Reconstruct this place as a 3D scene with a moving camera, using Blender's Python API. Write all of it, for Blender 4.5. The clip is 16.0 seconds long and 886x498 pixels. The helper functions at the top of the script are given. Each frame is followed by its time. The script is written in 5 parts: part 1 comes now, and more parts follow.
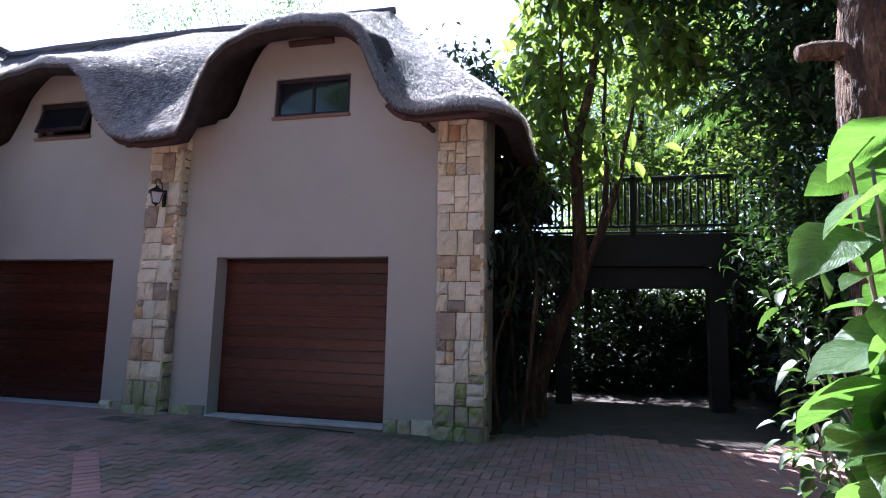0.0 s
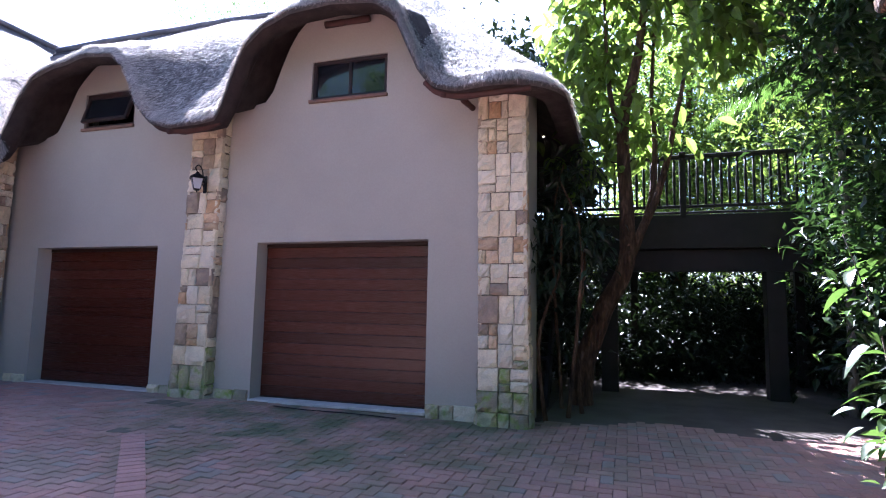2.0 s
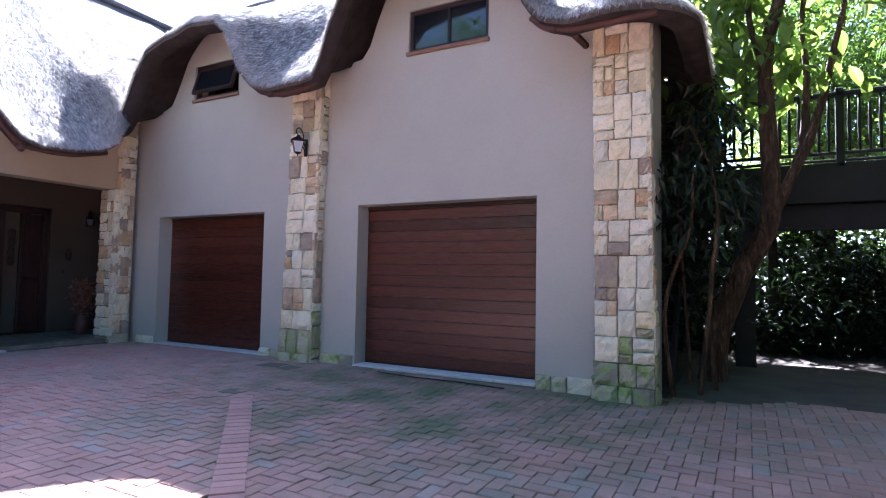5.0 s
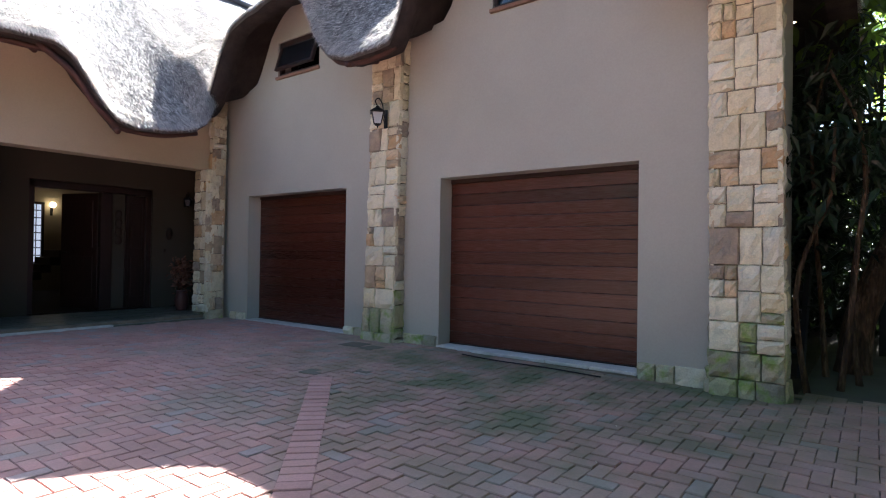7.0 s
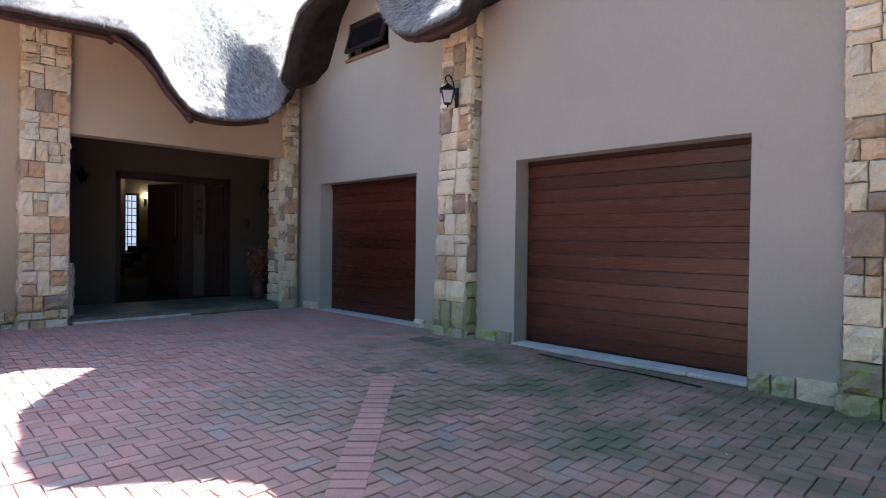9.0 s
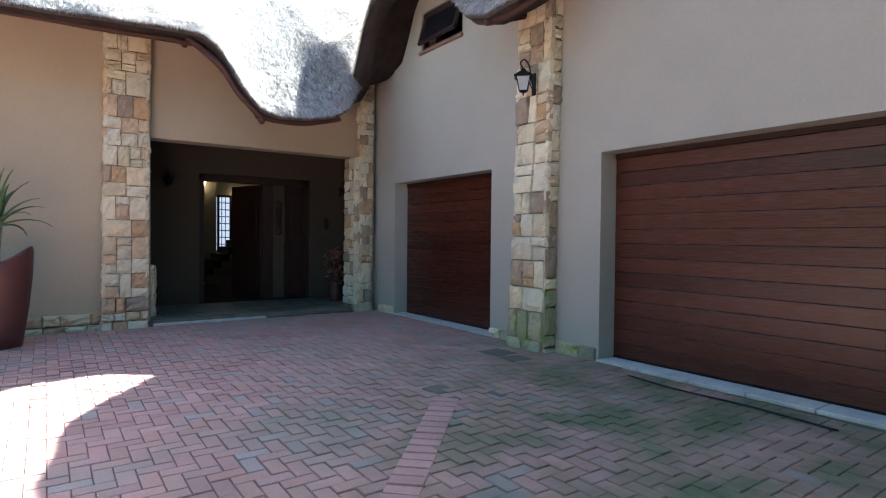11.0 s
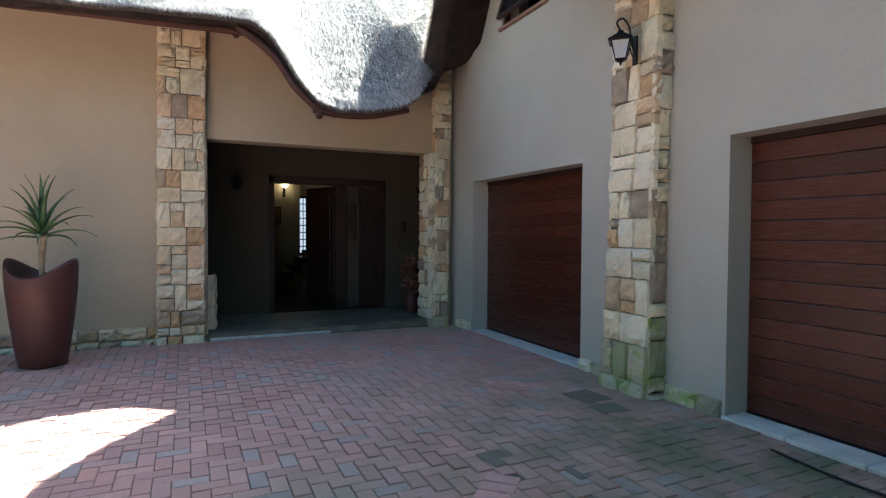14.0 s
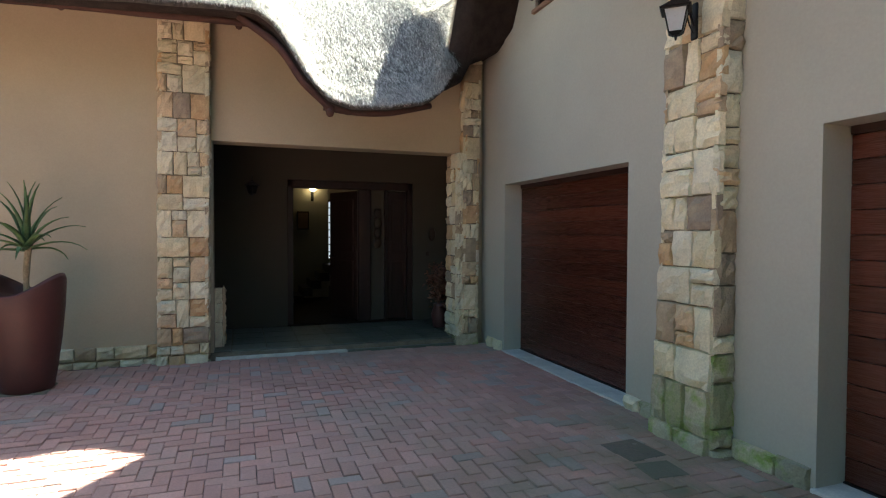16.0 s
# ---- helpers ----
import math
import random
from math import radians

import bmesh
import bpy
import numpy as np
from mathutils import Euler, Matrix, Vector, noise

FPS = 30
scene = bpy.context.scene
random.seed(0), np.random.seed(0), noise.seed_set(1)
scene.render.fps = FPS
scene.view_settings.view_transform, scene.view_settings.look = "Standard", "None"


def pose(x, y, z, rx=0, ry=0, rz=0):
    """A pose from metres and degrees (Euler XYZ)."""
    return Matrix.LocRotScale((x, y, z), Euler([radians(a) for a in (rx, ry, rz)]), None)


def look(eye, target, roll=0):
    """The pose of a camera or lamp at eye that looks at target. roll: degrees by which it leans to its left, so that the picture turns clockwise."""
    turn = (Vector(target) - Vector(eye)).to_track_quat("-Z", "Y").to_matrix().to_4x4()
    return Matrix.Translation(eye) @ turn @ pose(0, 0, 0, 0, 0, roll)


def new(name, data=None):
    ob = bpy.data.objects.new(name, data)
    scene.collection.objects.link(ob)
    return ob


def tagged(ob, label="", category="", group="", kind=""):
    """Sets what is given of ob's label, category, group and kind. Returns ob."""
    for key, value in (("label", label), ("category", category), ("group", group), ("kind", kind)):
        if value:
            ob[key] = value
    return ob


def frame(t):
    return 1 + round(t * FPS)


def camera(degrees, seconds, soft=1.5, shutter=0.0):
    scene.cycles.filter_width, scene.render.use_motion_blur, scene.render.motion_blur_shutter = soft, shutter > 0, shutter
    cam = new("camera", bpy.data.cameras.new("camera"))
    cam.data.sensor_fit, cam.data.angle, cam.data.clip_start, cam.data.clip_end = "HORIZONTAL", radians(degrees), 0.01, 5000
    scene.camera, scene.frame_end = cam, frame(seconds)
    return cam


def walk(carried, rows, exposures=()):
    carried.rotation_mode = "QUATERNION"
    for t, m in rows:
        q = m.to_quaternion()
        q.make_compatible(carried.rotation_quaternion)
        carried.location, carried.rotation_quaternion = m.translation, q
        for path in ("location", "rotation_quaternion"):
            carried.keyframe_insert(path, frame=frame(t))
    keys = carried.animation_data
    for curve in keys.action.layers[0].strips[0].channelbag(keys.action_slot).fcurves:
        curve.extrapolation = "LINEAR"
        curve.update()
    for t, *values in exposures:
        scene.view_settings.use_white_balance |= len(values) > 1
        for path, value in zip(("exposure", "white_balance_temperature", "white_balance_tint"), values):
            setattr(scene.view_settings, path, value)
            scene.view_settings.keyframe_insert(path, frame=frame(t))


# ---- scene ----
cam = camera(76.1, 16.0, soft=1.15)
PATH = [
    (0, (0.201, 0.019, 1.351), (-0.281, 1.944, 1.6), 1.3),
    (0.5, (0.17, 0.053, 1.326), (-0.339, 1.972, 1.572), 1.3),
    (1, (0.153, 0.096, 1.307), (-0.387, 2.007, 1.542), 1.2),
    (1.5, (0.112, 0.153, 1.296), (-0.458, 2.058, 1.516), 1.1),
    (2, (0.119, 0.221, 1.28), (-0.495, 2.113, 1.49), 1.1),
    (2.5, (0.117, 0.289, 1.276), (-0.553, 2.164, 1.473), 1.0),
    (3, (0.113, 0.369, 1.253), (-0.618, 2.222, 1.436), 1.0),
    (3.5, (0.098, 0.431, 1.233), (-0.696, 2.259, 1.396), 1.0),
    (4, (0.033, 0.509, 1.207), (-0.812, 2.316, 1.35), 1.0),
    (6.5, (-0.299, 1.065, 1.163), (-1.441, 2.707, 1.205), 0.9),
    (7, (-0.344, 1.172, 1.167), (-1.558, 2.761, 1.188), 0.8),
    (7.5, (-0.424, 1.287, 1.158), (-1.692, 2.834, 1.161), 0.8),
    (8, (-0.508, 1.425, 1.158), (-1.829, 2.927, 1.149), 0.8),
    (8.5, (-0.57, 1.513, 1.181), (-1.944, 2.966, 1.162), 0.7),
    (9, (-0.631, 1.65, 1.194), (-2.058, 3.051, 1.166), 0.7),
    (9.5, (-0.683, 1.802, 1.218), (-2.166, 3.143, 1.183), 0.6),
    (10, (-0.751, 1.927, 1.22), (-2.291, 3.203, 1.185), 0.6),
    (12.5, (-1.304, 2.719, 1.335), (-3.051, 3.692, 1.282), 0.4),
    (13, (-1.447, 2.868, 1.352), (-3.225, 3.782, 1.297), 0.4),
    (13.5, (-1.623, 3.012, 1.38), (-3.425, 3.879, 1.323), 0.3),
    (14, (-1.768, 3.162, 1.399), (-3.588, 3.989, 1.343), 0.3),
    (14.5, (-1.913, 3.355, 1.428), (-3.754, 4.134, 1.373), 0.3),
    (15, (-2.03, 3.494, 1.452), (-3.891, 4.226, 1.398), 0.3),
    (15.5, (-2.233, 3.625, 1.475), (-4.108, 4.32, 1.42), 0.2),
    (16, (-2.418, 3.724, 1.506), (-4.301, 4.398, 1.452), 0.2),
]
EXPOSURES = [(0, 2.45, 5250, 21), (2.0, 3.15, 5150, 25), (3.0, 3.2, 5050, 27), (3.5, 3.0, 5300, 25), (4.0, 3.65, 4850, 24), (6.5, 3.05, 5700, 13), (7.0, 3.12, 5700, 12), (7.5, 3.52, 5400, 11), (8.0, 3.57, 5400, 11), (9.0, 3.38, 5500, 11), (10.0, 3.52, 5400, 7), (12.5, 3.3, 5750, 2), (14.0, 3.32, 5650, 0), (16, 3.27, 6150, -3)]
walk(cam, [(t, look(eye, target, roll)) for t, eye, target, roll in PATH], EXPOSURES)

# ---- world, sun ----
SUN_TO = Vector((-0.52, 0.78, 1.0)).normalized()
world = bpy.data.worlds.new("sky_world")
scene.world = world
world.use_nodes = True
wn = world.node_tree
sky = wn.nodes.new("ShaderNodeTexSky")
sky.sky_type = "NISHITA"
sky.sun_disc = False
sky.sun_elevation = math.asin(SUN_TO.z)
sky.sun_rotation = math.atan2(SUN_TO.x, SUN_TO.y)
sky.air_density, sky.dust_density, sky.ozone_density = 1.0, 1.5, 1.0
wn.links.new(sky.outputs[0], wn.nodes["Background"].inputs[0])
wn.nodes["Background"].inputs[1].default_value = 0.056
sun_data = bpy.data.lights.new("sun", "SUN")
sun_data.energy, sun_data.angle, sun_data.color = 5.0, radians(0.53), (1.0, 0.95, 0.86)
sun = new("sun", sun_data)
sun.matrix_world = look(SUN_TO * 40, (0, 0, 0))


# ---- materials ----
def mat(name, base, rough=0.8, var=0.25, scale=3.0, fine=40.0, bump=0.3, metal=0.0, spec=0.35, tint=None, tint_amt=0.5,
        piece=0.0, island=0.0, stretch=(1, 1, 1), uv=False, dist=0.01, palette=None, through_light=0.0, moss=None, glowing=(1.8, 1.8, 0.95)):
    """A two-scale procedural surface. piece/island: lightness spread from object to object or island to island;
    palette: colours picked per piece; tint: a second colour in coarse patches; stretch: grain scaling."""
    m = bpy.data.materials.new(name)
    m.use_nodes = True
    nt = m.node_tree
    N, L = nt.nodes, nt.links
    b = N["Principled BSDF"]
    co = N.new("ShaderNodeTexCoord")
    mp = N.new("ShaderNodeMapping")
    mp.inputs["Scale"].default_value = stretch
    if uv:
        L.new(co.outputs["UV"], mp.inputs[0])
    else:
        geo = N.new("ShaderNodeNewGeometry")
        L.new(geo.outputs["Position"], mp.inputs[0])

    def noise_tex(s, detail=4.0):
        n = N.new("ShaderNodeTexNoise")
        n.inputs["Scale"].default_value = s
        n.inputs["Detail"].default_value = detail
        n.inputs["Roughness"].default_value = 0.6
        L.new(mp.outputs[0], n.inputs["Vector"])
        return n

    def mixc(kind, fac, a, c):
        x = N.new("ShaderNodeMix")
        x.data_type, x.blend_type = "RGBA", kind
        for sock, v in ((x.inputs[0], fac), (x.inputs[6], a), (x.inputs[7], c)):
            if hasattr(v, "is_linked"):
                L.new(v, sock)
            elif isinstance(v, (int, float)):
                sock.default_value = v
            else:
                sock.default_value = (*v, 1)
        return x.outputs[2]

    def ramp(src, lo, hi, a=0.0, z=1.0):
        r = N.new("ShaderNodeMapRange")
        L.new(src, r.inputs[0])
        for i, v in enumerate((lo, hi, a, z)):
            r.inputs[i + 1].default_value = v
        return r.outputs[0]

    big, small = noise_tex(scale), noise_tex(fine)
    col = base
    rnd = None
    if palette or piece:
        oi = N.new("ShaderNodeObjectInfo")
        rnd = oi.outputs["Random"]
    if island:
        g2 = N.new("ShaderNodeNewGeometry")
        rnd = g2.outputs["Random Per Island"]
    if palette:
        cr = N.new("ShaderNodeValToRGB")
        cr.color_ramp.interpolation = "CONSTANT"
        while len(cr.color_ramp.elements) < len(palette):
            cr.color_ramp.elements.new(0.5)
        for i, (e, c) in enumerate(zip(cr.color_ramp.elements, palette)):
            e.position, e.color = i / len(palette), (*c, 1)
        L.new(rnd, cr.inputs[0])
        col = cr.outputs[0]
    if tint:
        col = mixc("MIX", ramp(big.outputs[0], 0.48, 0.66, 0, tint_amt), col, tint)
    col = mixc("MULTIPLY", 1.0, col, mixc("MIX", ramp(big.outputs[0], 0.3, 0.7), (1 - var,) * 3, (1 + var * 0.6,) * 3))
    col = mixc("MULTIPLY", 1.0, col, mixc("MIX", ramp(small.outputs[0], 0.3, 0.7), (1 - var * 0.8,) * 3, (1 + var * 0.5,) * 3))
    if moss:
        gp = N.new("ShaderNodeNewGeometry")
        dn = N.new("ShaderNodeVectorMath")
        dn.operation = "DISTANCE"
        dn.inputs[1].default_value = (-3.0, 6.6, 0)
        L.new(gp.outputs["Position"], dn.inputs[0])
        far = ramp(dn.outputs["Value"], 1.6, 4.6, 1.0, 0.0)
        mul = N.new("ShaderNodeMath")
        mul.operation = "MULTIPLY"
        L.new(far, mul.inputs[0])
        L.new(ramp(noise_tex(1.7, 5).outputs[0], 0.38, 0.62, 0.28, 0.95), mul.inputs[1])
        col = mixc("MIX", mul.outputs[0], col, moss)
    spread = piece or island
    if spread and rnd is not None:
        w = N.new("ShaderNodeMath")
        w.operation = "FRACT"
        w2 = N.new("ShaderNodeMath")
        w2.operation = "MULTIPLY"
        w2.inputs[1].default_value = 7.31
        L.new(rnd, w2.inputs[0])
        L.new(w2.outputs[0], w.inputs[0])
        col = mixc("MULTIPLY", 1.0, col, mixc("MIX", w.outputs[0], (1 - spread,) * 3, (1 + spread * 0.6,) * 3))
    if hasattr(col, "is_linked"):
        L.new(col, b.inputs["Base Color"])
    else:
        b.inputs["Base Color"].default_value = (*col, 1)
    L.new(ramp(small.outputs[0], 0.3, 0.7, max(0.02, rough - 0.1), min(1, rough + 0.1)), b.inputs["Roughness"])
    b.inputs["Metallic"].default_value = metal
    b.inputs["Specular IOR Level"].default_value = spec
    if bump:
        bp = N.new("ShaderNodeBump")
        bp.inputs["Strength"].default_value = bump
        bp.inputs["Distance"].default_value = dist
        ad = N.new("ShaderNodeMath")
        L.new(big.outputs[0], ad.inputs[0])
        L.new(small.outputs[0], ad.inputs[1])
        L.new(ad.outputs[0], bp.inputs["Height"])
        L.new(bp.outputs[0], b.inputs["Normal"])
    if through_light:
        tr = N.new("ShaderNodeBsdfTranslucent")
        L.new(mixc("MULTIPLY", 1.0, col, glowing), tr.inputs[0])
        ms = N.new("ShaderNodeMixShader")
        ms.inputs[0].default_value = through_light
        out = N["Material Output"]
        L.new(b.outputs[0], ms.inputs[1])
        L.new(tr.outputs[0], ms.inputs[2])
        L.new(ms.outputs[0], out.inputs[0])
    return m


def glow(name, color, strength):
    m = bpy.data.materials.new(name)
    m.use_nodes = True
    b = m.node_tree.nodes["Principled BSDF"]
    b.inputs["Base Color"].default_value = (*color, 1)
    b.inputs["Emission Color"].default_value = (*color, 1)
    b.inputs["Emission Strength"].default_value = strength
    return m


M_PLASTER = mat("taupe_plaster", (0.39, 0.374, 0.312), 0.85, 0.07, 0.7, 55, 0.12, dist=0.004)
# Same taupe plaster; the deep porch's shade is put into its dark colour.
M_PLASTER_SHADE = mat("porch_shade_plaster", (0.068, 0.058, 0.043), 0.85, 0.07, 0.8, 55, 0.12, dist=0.004)
# Taupe warmed: light bounced off the sunlit yard is put into the colour.
M_PLASTER_W = mat("warm_bounce_plaster", (0.43, 0.365, 0.255), 0.85, 0.07, 0.7, 55, 0.12, dist=0.004)
M_INNER = mat("pale_inner_plaster", (0.40, 0.36, 0.29), 0.85, 0.06, 0.8, 40, 0.1, dist=0.004)
STONE_COLOURS = [(0.70, 0.62, 0.42), (0.74, 0.67, 0.48), (0.64, 0.55, 0.36), (0.76, 0.70, 0.53), (0.42, 0.32, 0.21), (0.68, 0.62, 0.45),
                 (0.55, 0.37, 0.20), (0.72, 0.65, 0.46), (0.36, 0.29, 0.215), (0.70, 0.60, 0.39), (0.73, 0.68, 0.52), (0.62, 0.47, 0.30)]
M_STONE = mat("sandstone", (0.45, 0.38, 0.26), 0.85, 0.2, 9, 70, 0.55, dist=0.012, piece=0.12, tint=(0.47, 0.39, 0.23), tint_amt=0.3, palette=STONE_COLOURS)
M_MOSSY = mat("mossy_sandstone", (0.40, 0.36, 0.22), 0.9, 0.25, 6, 70, 0.6, dist=0.012, piece=0.15, tint=(0.20, 0.27, 0.055), tint_amt=0.92,
              palette=[(0.46, 0.42, 0.28), (0.38, 0.37, 0.21), (0.50, 0.44, 0.30), (0.30, 0.27, 0.19)])
M_MORTAR = mat("mortar", (0.20, 0.165, 0.12), 0.95, 0.3, 6, 80, 0.5)
M_THATCH = mat("thatch_reed", (0.17, 0.15, 0.135), 0.75, 0.5, 2.2, 12, 1.0, uv=True, stretch=(9, 0.9, 1), dist=0.05, spec=0.25)
# Underside, cut edge and rear slopes, far darker than the top thatch.
M_THATCH_DARK = mat("dark_thatch", (0.05, 0.036, 0.031), 0.95, 0.5, 5, 90, 0.9, dist=0.03)
M_REED = mat("reed_straw", (0.66, 0.62, 0.585), 0.5, 0.2, 4, 40, 0.0, island=0.8, spec=0.4, through_light=0.35, glowing=(1.2, 1.15, 1.0))
M_RIDGE = mat("ridge_cap_cement", (0.16, 0.14, 0.14), 0.9, 0.3, 3, 40, 0.5)
M_POLE = mat("gum_pole", (0.075, 0.034, 0.026), 0.7, 0.3, 4, 50, 0.4, stretch=(1, 1, 3))
M_SLAT = mat("mahogany_slat", (0.075, 0.021, 0.012), 0.27, 0.2, 1.4, 22, 0.1, stretch=(0.3, 6, 26), piece=0.3, spec=0.5, dist=0.004)
M_DARKWOOD = mat("dark_hardwood", (0.030, 0.015, 0.012), 0.45, 0.3, 3, 30, 0.2, stretch=(6, 6, 1), dist=0.004)
M_HALLFLOOR = mat("worn_dark_floorboards", (0.022, 0.015, 0.012), 0.8, 0.3, 3, 30, 0.2, stretch=(1, 6, 1), dist=0.004, spec=0.1)
M_FRAME = mat("brown_window_frame", (0.030, 0.017, 0.015), 0.5, 0.25, 4, 40, 0.1)
M_SILL = mat("brown_sill", (0.22, 0.13, 0.09), 0.8, 0.2, 4, 40, 0.2)
M_WHITE = mat("pale_concrete_sill", (0.55, 0.52, 0.46), 0.75, 0.2, 5, 60, 0.25)
M_SLATE = mat("slate_floor", (0.12, 0.125, 0.095), 0.45, 0.3, 3, 40, 0.3, piece=0.2)
PAVER_COLOURS = [(0.53, 0.28, 0.23), (0.50, 0.275, 0.225), (0.55, 0.305, 0.25), (0.48, 0.265, 0.225), (0.52, 0.295, 0.245), (0.49, 0.285, 0.23), (0.54, 0.285, 0.23), (0.50, 0.27, 0.22), (0.47, 0.275, 0.235), (0.53, 0.30, 0.25), (0.41, 0.305, 0.27)]
M_BRICK = mat("clay_paver", (0.30, 0.19, 0.16), 0.8, 0.2, 0.9, 60, 0.4, piece=0.09, tint=(0.25, 0.22, 0.175), tint_amt=0.6, moss=(0.115, 0.13, 0.062), palette=PAVER_COLOURS, dist=0.006)
M_BRICK_I = mat("clay_paver_run", (0.30, 0.19, 0.16), 0.8, 0.2, 0.9, 60, 0.4, island=0.09, tint=(0.25, 0.22, 0.175), tint_amt=0.6, moss=(0.115, 0.13, 0.062), palette=PAVER_COLOURS, dist=0.006)
M_BRICK_S = mat("clay_paver_band", (0.36, 0.20, 0.16), 0.8, 0.2, 0.9, 60, 0.35, piece=0.1, tint=(0.24, 0.19, 0.15), tint_amt=0.4, palette=[(0.52, 0.285, 0.23), (0.48, 0.265, 0.215), (0.54, 0.30, 0.245)], dist=0.006)
M_SOIL = mat("jointing_soil", (0.10, 0.08, 0.068), 0.95, 0.35, 2, 50, 0.5, moss=(0.115, 0.125, 0.07))
M_SLAB = mat("mossy_slab", (0.17, 0.125, 0.10), 0.95, 0.35, 2, 50, 0.5, moss=(0.12, 0.125, 0.075))
M_EARTH = mat("leaf_litter_earth", (0.07, 0.055, 0.04), 0.95, 0.4, 1.5, 30, 0.7, dist=0.03)
M_IRON = mat("black_iron", (0.018, 0.018, 0.02), 0.45, 0.2, 10, 80, 0.15, metal=0.6)
M_POT = mat("maroon_glazed_pot", (0.075, 0.028, 0.024), 0.5, 0.15, 3, 40, 0.1, spec=0.4)
M_ALOE = mat("aloe_leaf", (0.12, 0.20, 0.085), 0.5, 0.25, 6, 40, 0.1, island=0.25, through_light=0.15)
M_STEM = mat("dry_aloe_stem", (0.30, 0.24, 0.15), 0.9, 0.3, 12, 60, 0.5)
M_BARK = mat("tree_bark", (0.11, 0.06, 0.032), 0.9, 0.5, 9, 36, 1.0, stretch=(1, 1, 0.22), dist=0.07, tint=(0.20, 0.125, 0.075), tint_amt=0.6)
M_BARK_G = mat("pale_bark", (0.22, 0.19, 0.15), 0.9, 0.35, 6, 35, 0.7, stretch=(1, 1, 0.4), dist=0.02)
M_LEAF = mat("broad_leaf", (0.068, 0.125, 0.038), 0.42, 0.25, 2, 20, 0.0, island=0.4, spec=0.5, through_light=0.45)
# Paler, more translucent copy: sunlight on the foliage is put into the colour.
M_LEAF_Y = mat("sun_bright_leaf", (0.15, 0.215, 0.06), 0.42, 0.25, 2, 20, 0.0, island=0.5, spec=0.5, through_light=0.6)
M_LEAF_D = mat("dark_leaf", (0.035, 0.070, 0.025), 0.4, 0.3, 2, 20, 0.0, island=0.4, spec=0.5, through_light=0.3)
# Leaf copy darkened to carry the deep shade under trees and deck.
M_LEAF_U = mat("shade_dark_leaf", (0.018, 0.032, 0.013), 0.42, 0.3, 2, 20, 0.0, island=0.4, spec=0.35, through_light=0.1)
M_QUILT = mat("quilted_leaf", (0.10, 0.215, 0.05), 0.3, 0.25, 1.3, 7, 0.9, uv=True, stretch=(7, 0.8, 1), dist=0.02, spec=0.5, piece=0.35, through_light=0.42)
M_DECK = mat("black_stained_timber", (0.016, 0.014, 0.013), 0.6, 0.3, 4, 40, 0.3, stretch=(1, 1, 1))
M_DARKGLASS = mat("dark_window_pane", (0.012, 0.014, 0.018), 0.04, 0.1, 1, 4, 0.0, spec=0.9)
M_MILK = mat("frosted_lamp_glass", (0.40, 0.43, 0.46), 0.35, 0.05, 3, 40, 0.0, spec=0.5)
M_LIT = glow("lit_bulb", (1.0, 0.74, 0.38), 1.6)
# Hall window pane that glows in place of the daylight outside.
M_BRIGHT = glow("glowing_daylight_pane", (0.86, 0.9, 1.0), 0.075)
M_PLAQUE = mat("bronze_plaque", (0.05, 0.035, 0.025), 0.5, 0.3, 12, 60, 0.4, metal=0.4)


# ---- mesh helpers ----
def part(name, bm, material, parent=None, label="", smooth=False):
    me = bpy.data.meshes.new(name)
    bm.to_mesh(me)
    bm.free()
    return part_mesh(name, me, material, parent, label, smooth)


def part_mesh(name, me, material, parent=None, label="", smooth=False):
    if material and not me.materials:
        me.materials.append(material)
    if smooth:
        me.polygons.foreach_set("use_smooth", [True] * len(me.polygons))
    ob = new(name, me)
    ob.parent = parent
    if label:
        ob["label"] = label
    return ob


def thing(name, m, label, category, group="", kind=""):
    ob = new(name)
    ob.matrix_world = m
    ob.empty_display_size = 0.1
    return tagged(ob, label, category, group, kind)


def box(bm, x0, x1, y0, y1, z0, z1, m=None):
    vs = [bm.verts.new((x, y, z)) for x in (x0, x1) for y in (y0, y1) for z in (z0, z1)]
    for f in ((0, 1, 3, 2), (4, 6, 7, 5), (0, 4, 5, 1), (2, 3, 7, 6), (0, 2, 6, 4), (1, 5, 7, 3)):
        bm.faces.new([vs[i] for i in f])
    if m is not None:
        bmesh.ops.transform(bm, matrix=m, verts=vs)
    return vs


def bevel(bm, w, seg=1):
    bmesh.ops.bevel(bm, geom=list(bm.edges), offset=w, segments=seg, affect="EDGES", profile=0.5)
    return bm


def bbox(x0, x1, y0, y1, z0, z1, w=0.006, seg=1):
    bm = bmesh.new()
    box(bm, x0, x1, y0, y1, z0, z1)
    return bevel(bm, w, seg)


def tube(bm, pts, radii, n=8, cap=True):
    """A tapered tube along points."""
    pts = [Vector(p) for p in pts]
    rings = []
    for i, p in enumerate(pts):
        d = (pts[min(i + 1, len(pts) - 1)] - pts[max(i - 1, 0)]).normalized()
        a = d.orthogonal().normalized() if i == 0 else (rings_a - d * rings_a.dot(d)).normalized()
        rings_a = a
        c = d.cross(a)
        r = radii[i] if hasattr(radii, "__len__") else radii
        rings.append([bm.verts.new(p + (a * math.cos(k * math.tau / n) + c * math.sin(k * math.tau / n)) * r) for k in range(n)])
    for r0, r1 in zip(rings, rings[1:]):
        for k in range(n):
            bm.faces.new((r0[k], r0[(k + 1) % n], r1[(k + 1) % n], r1[k]))
    if cap:
        bm.faces.new(rings[0][::-1])
        bm.faces.new(rings[-1])


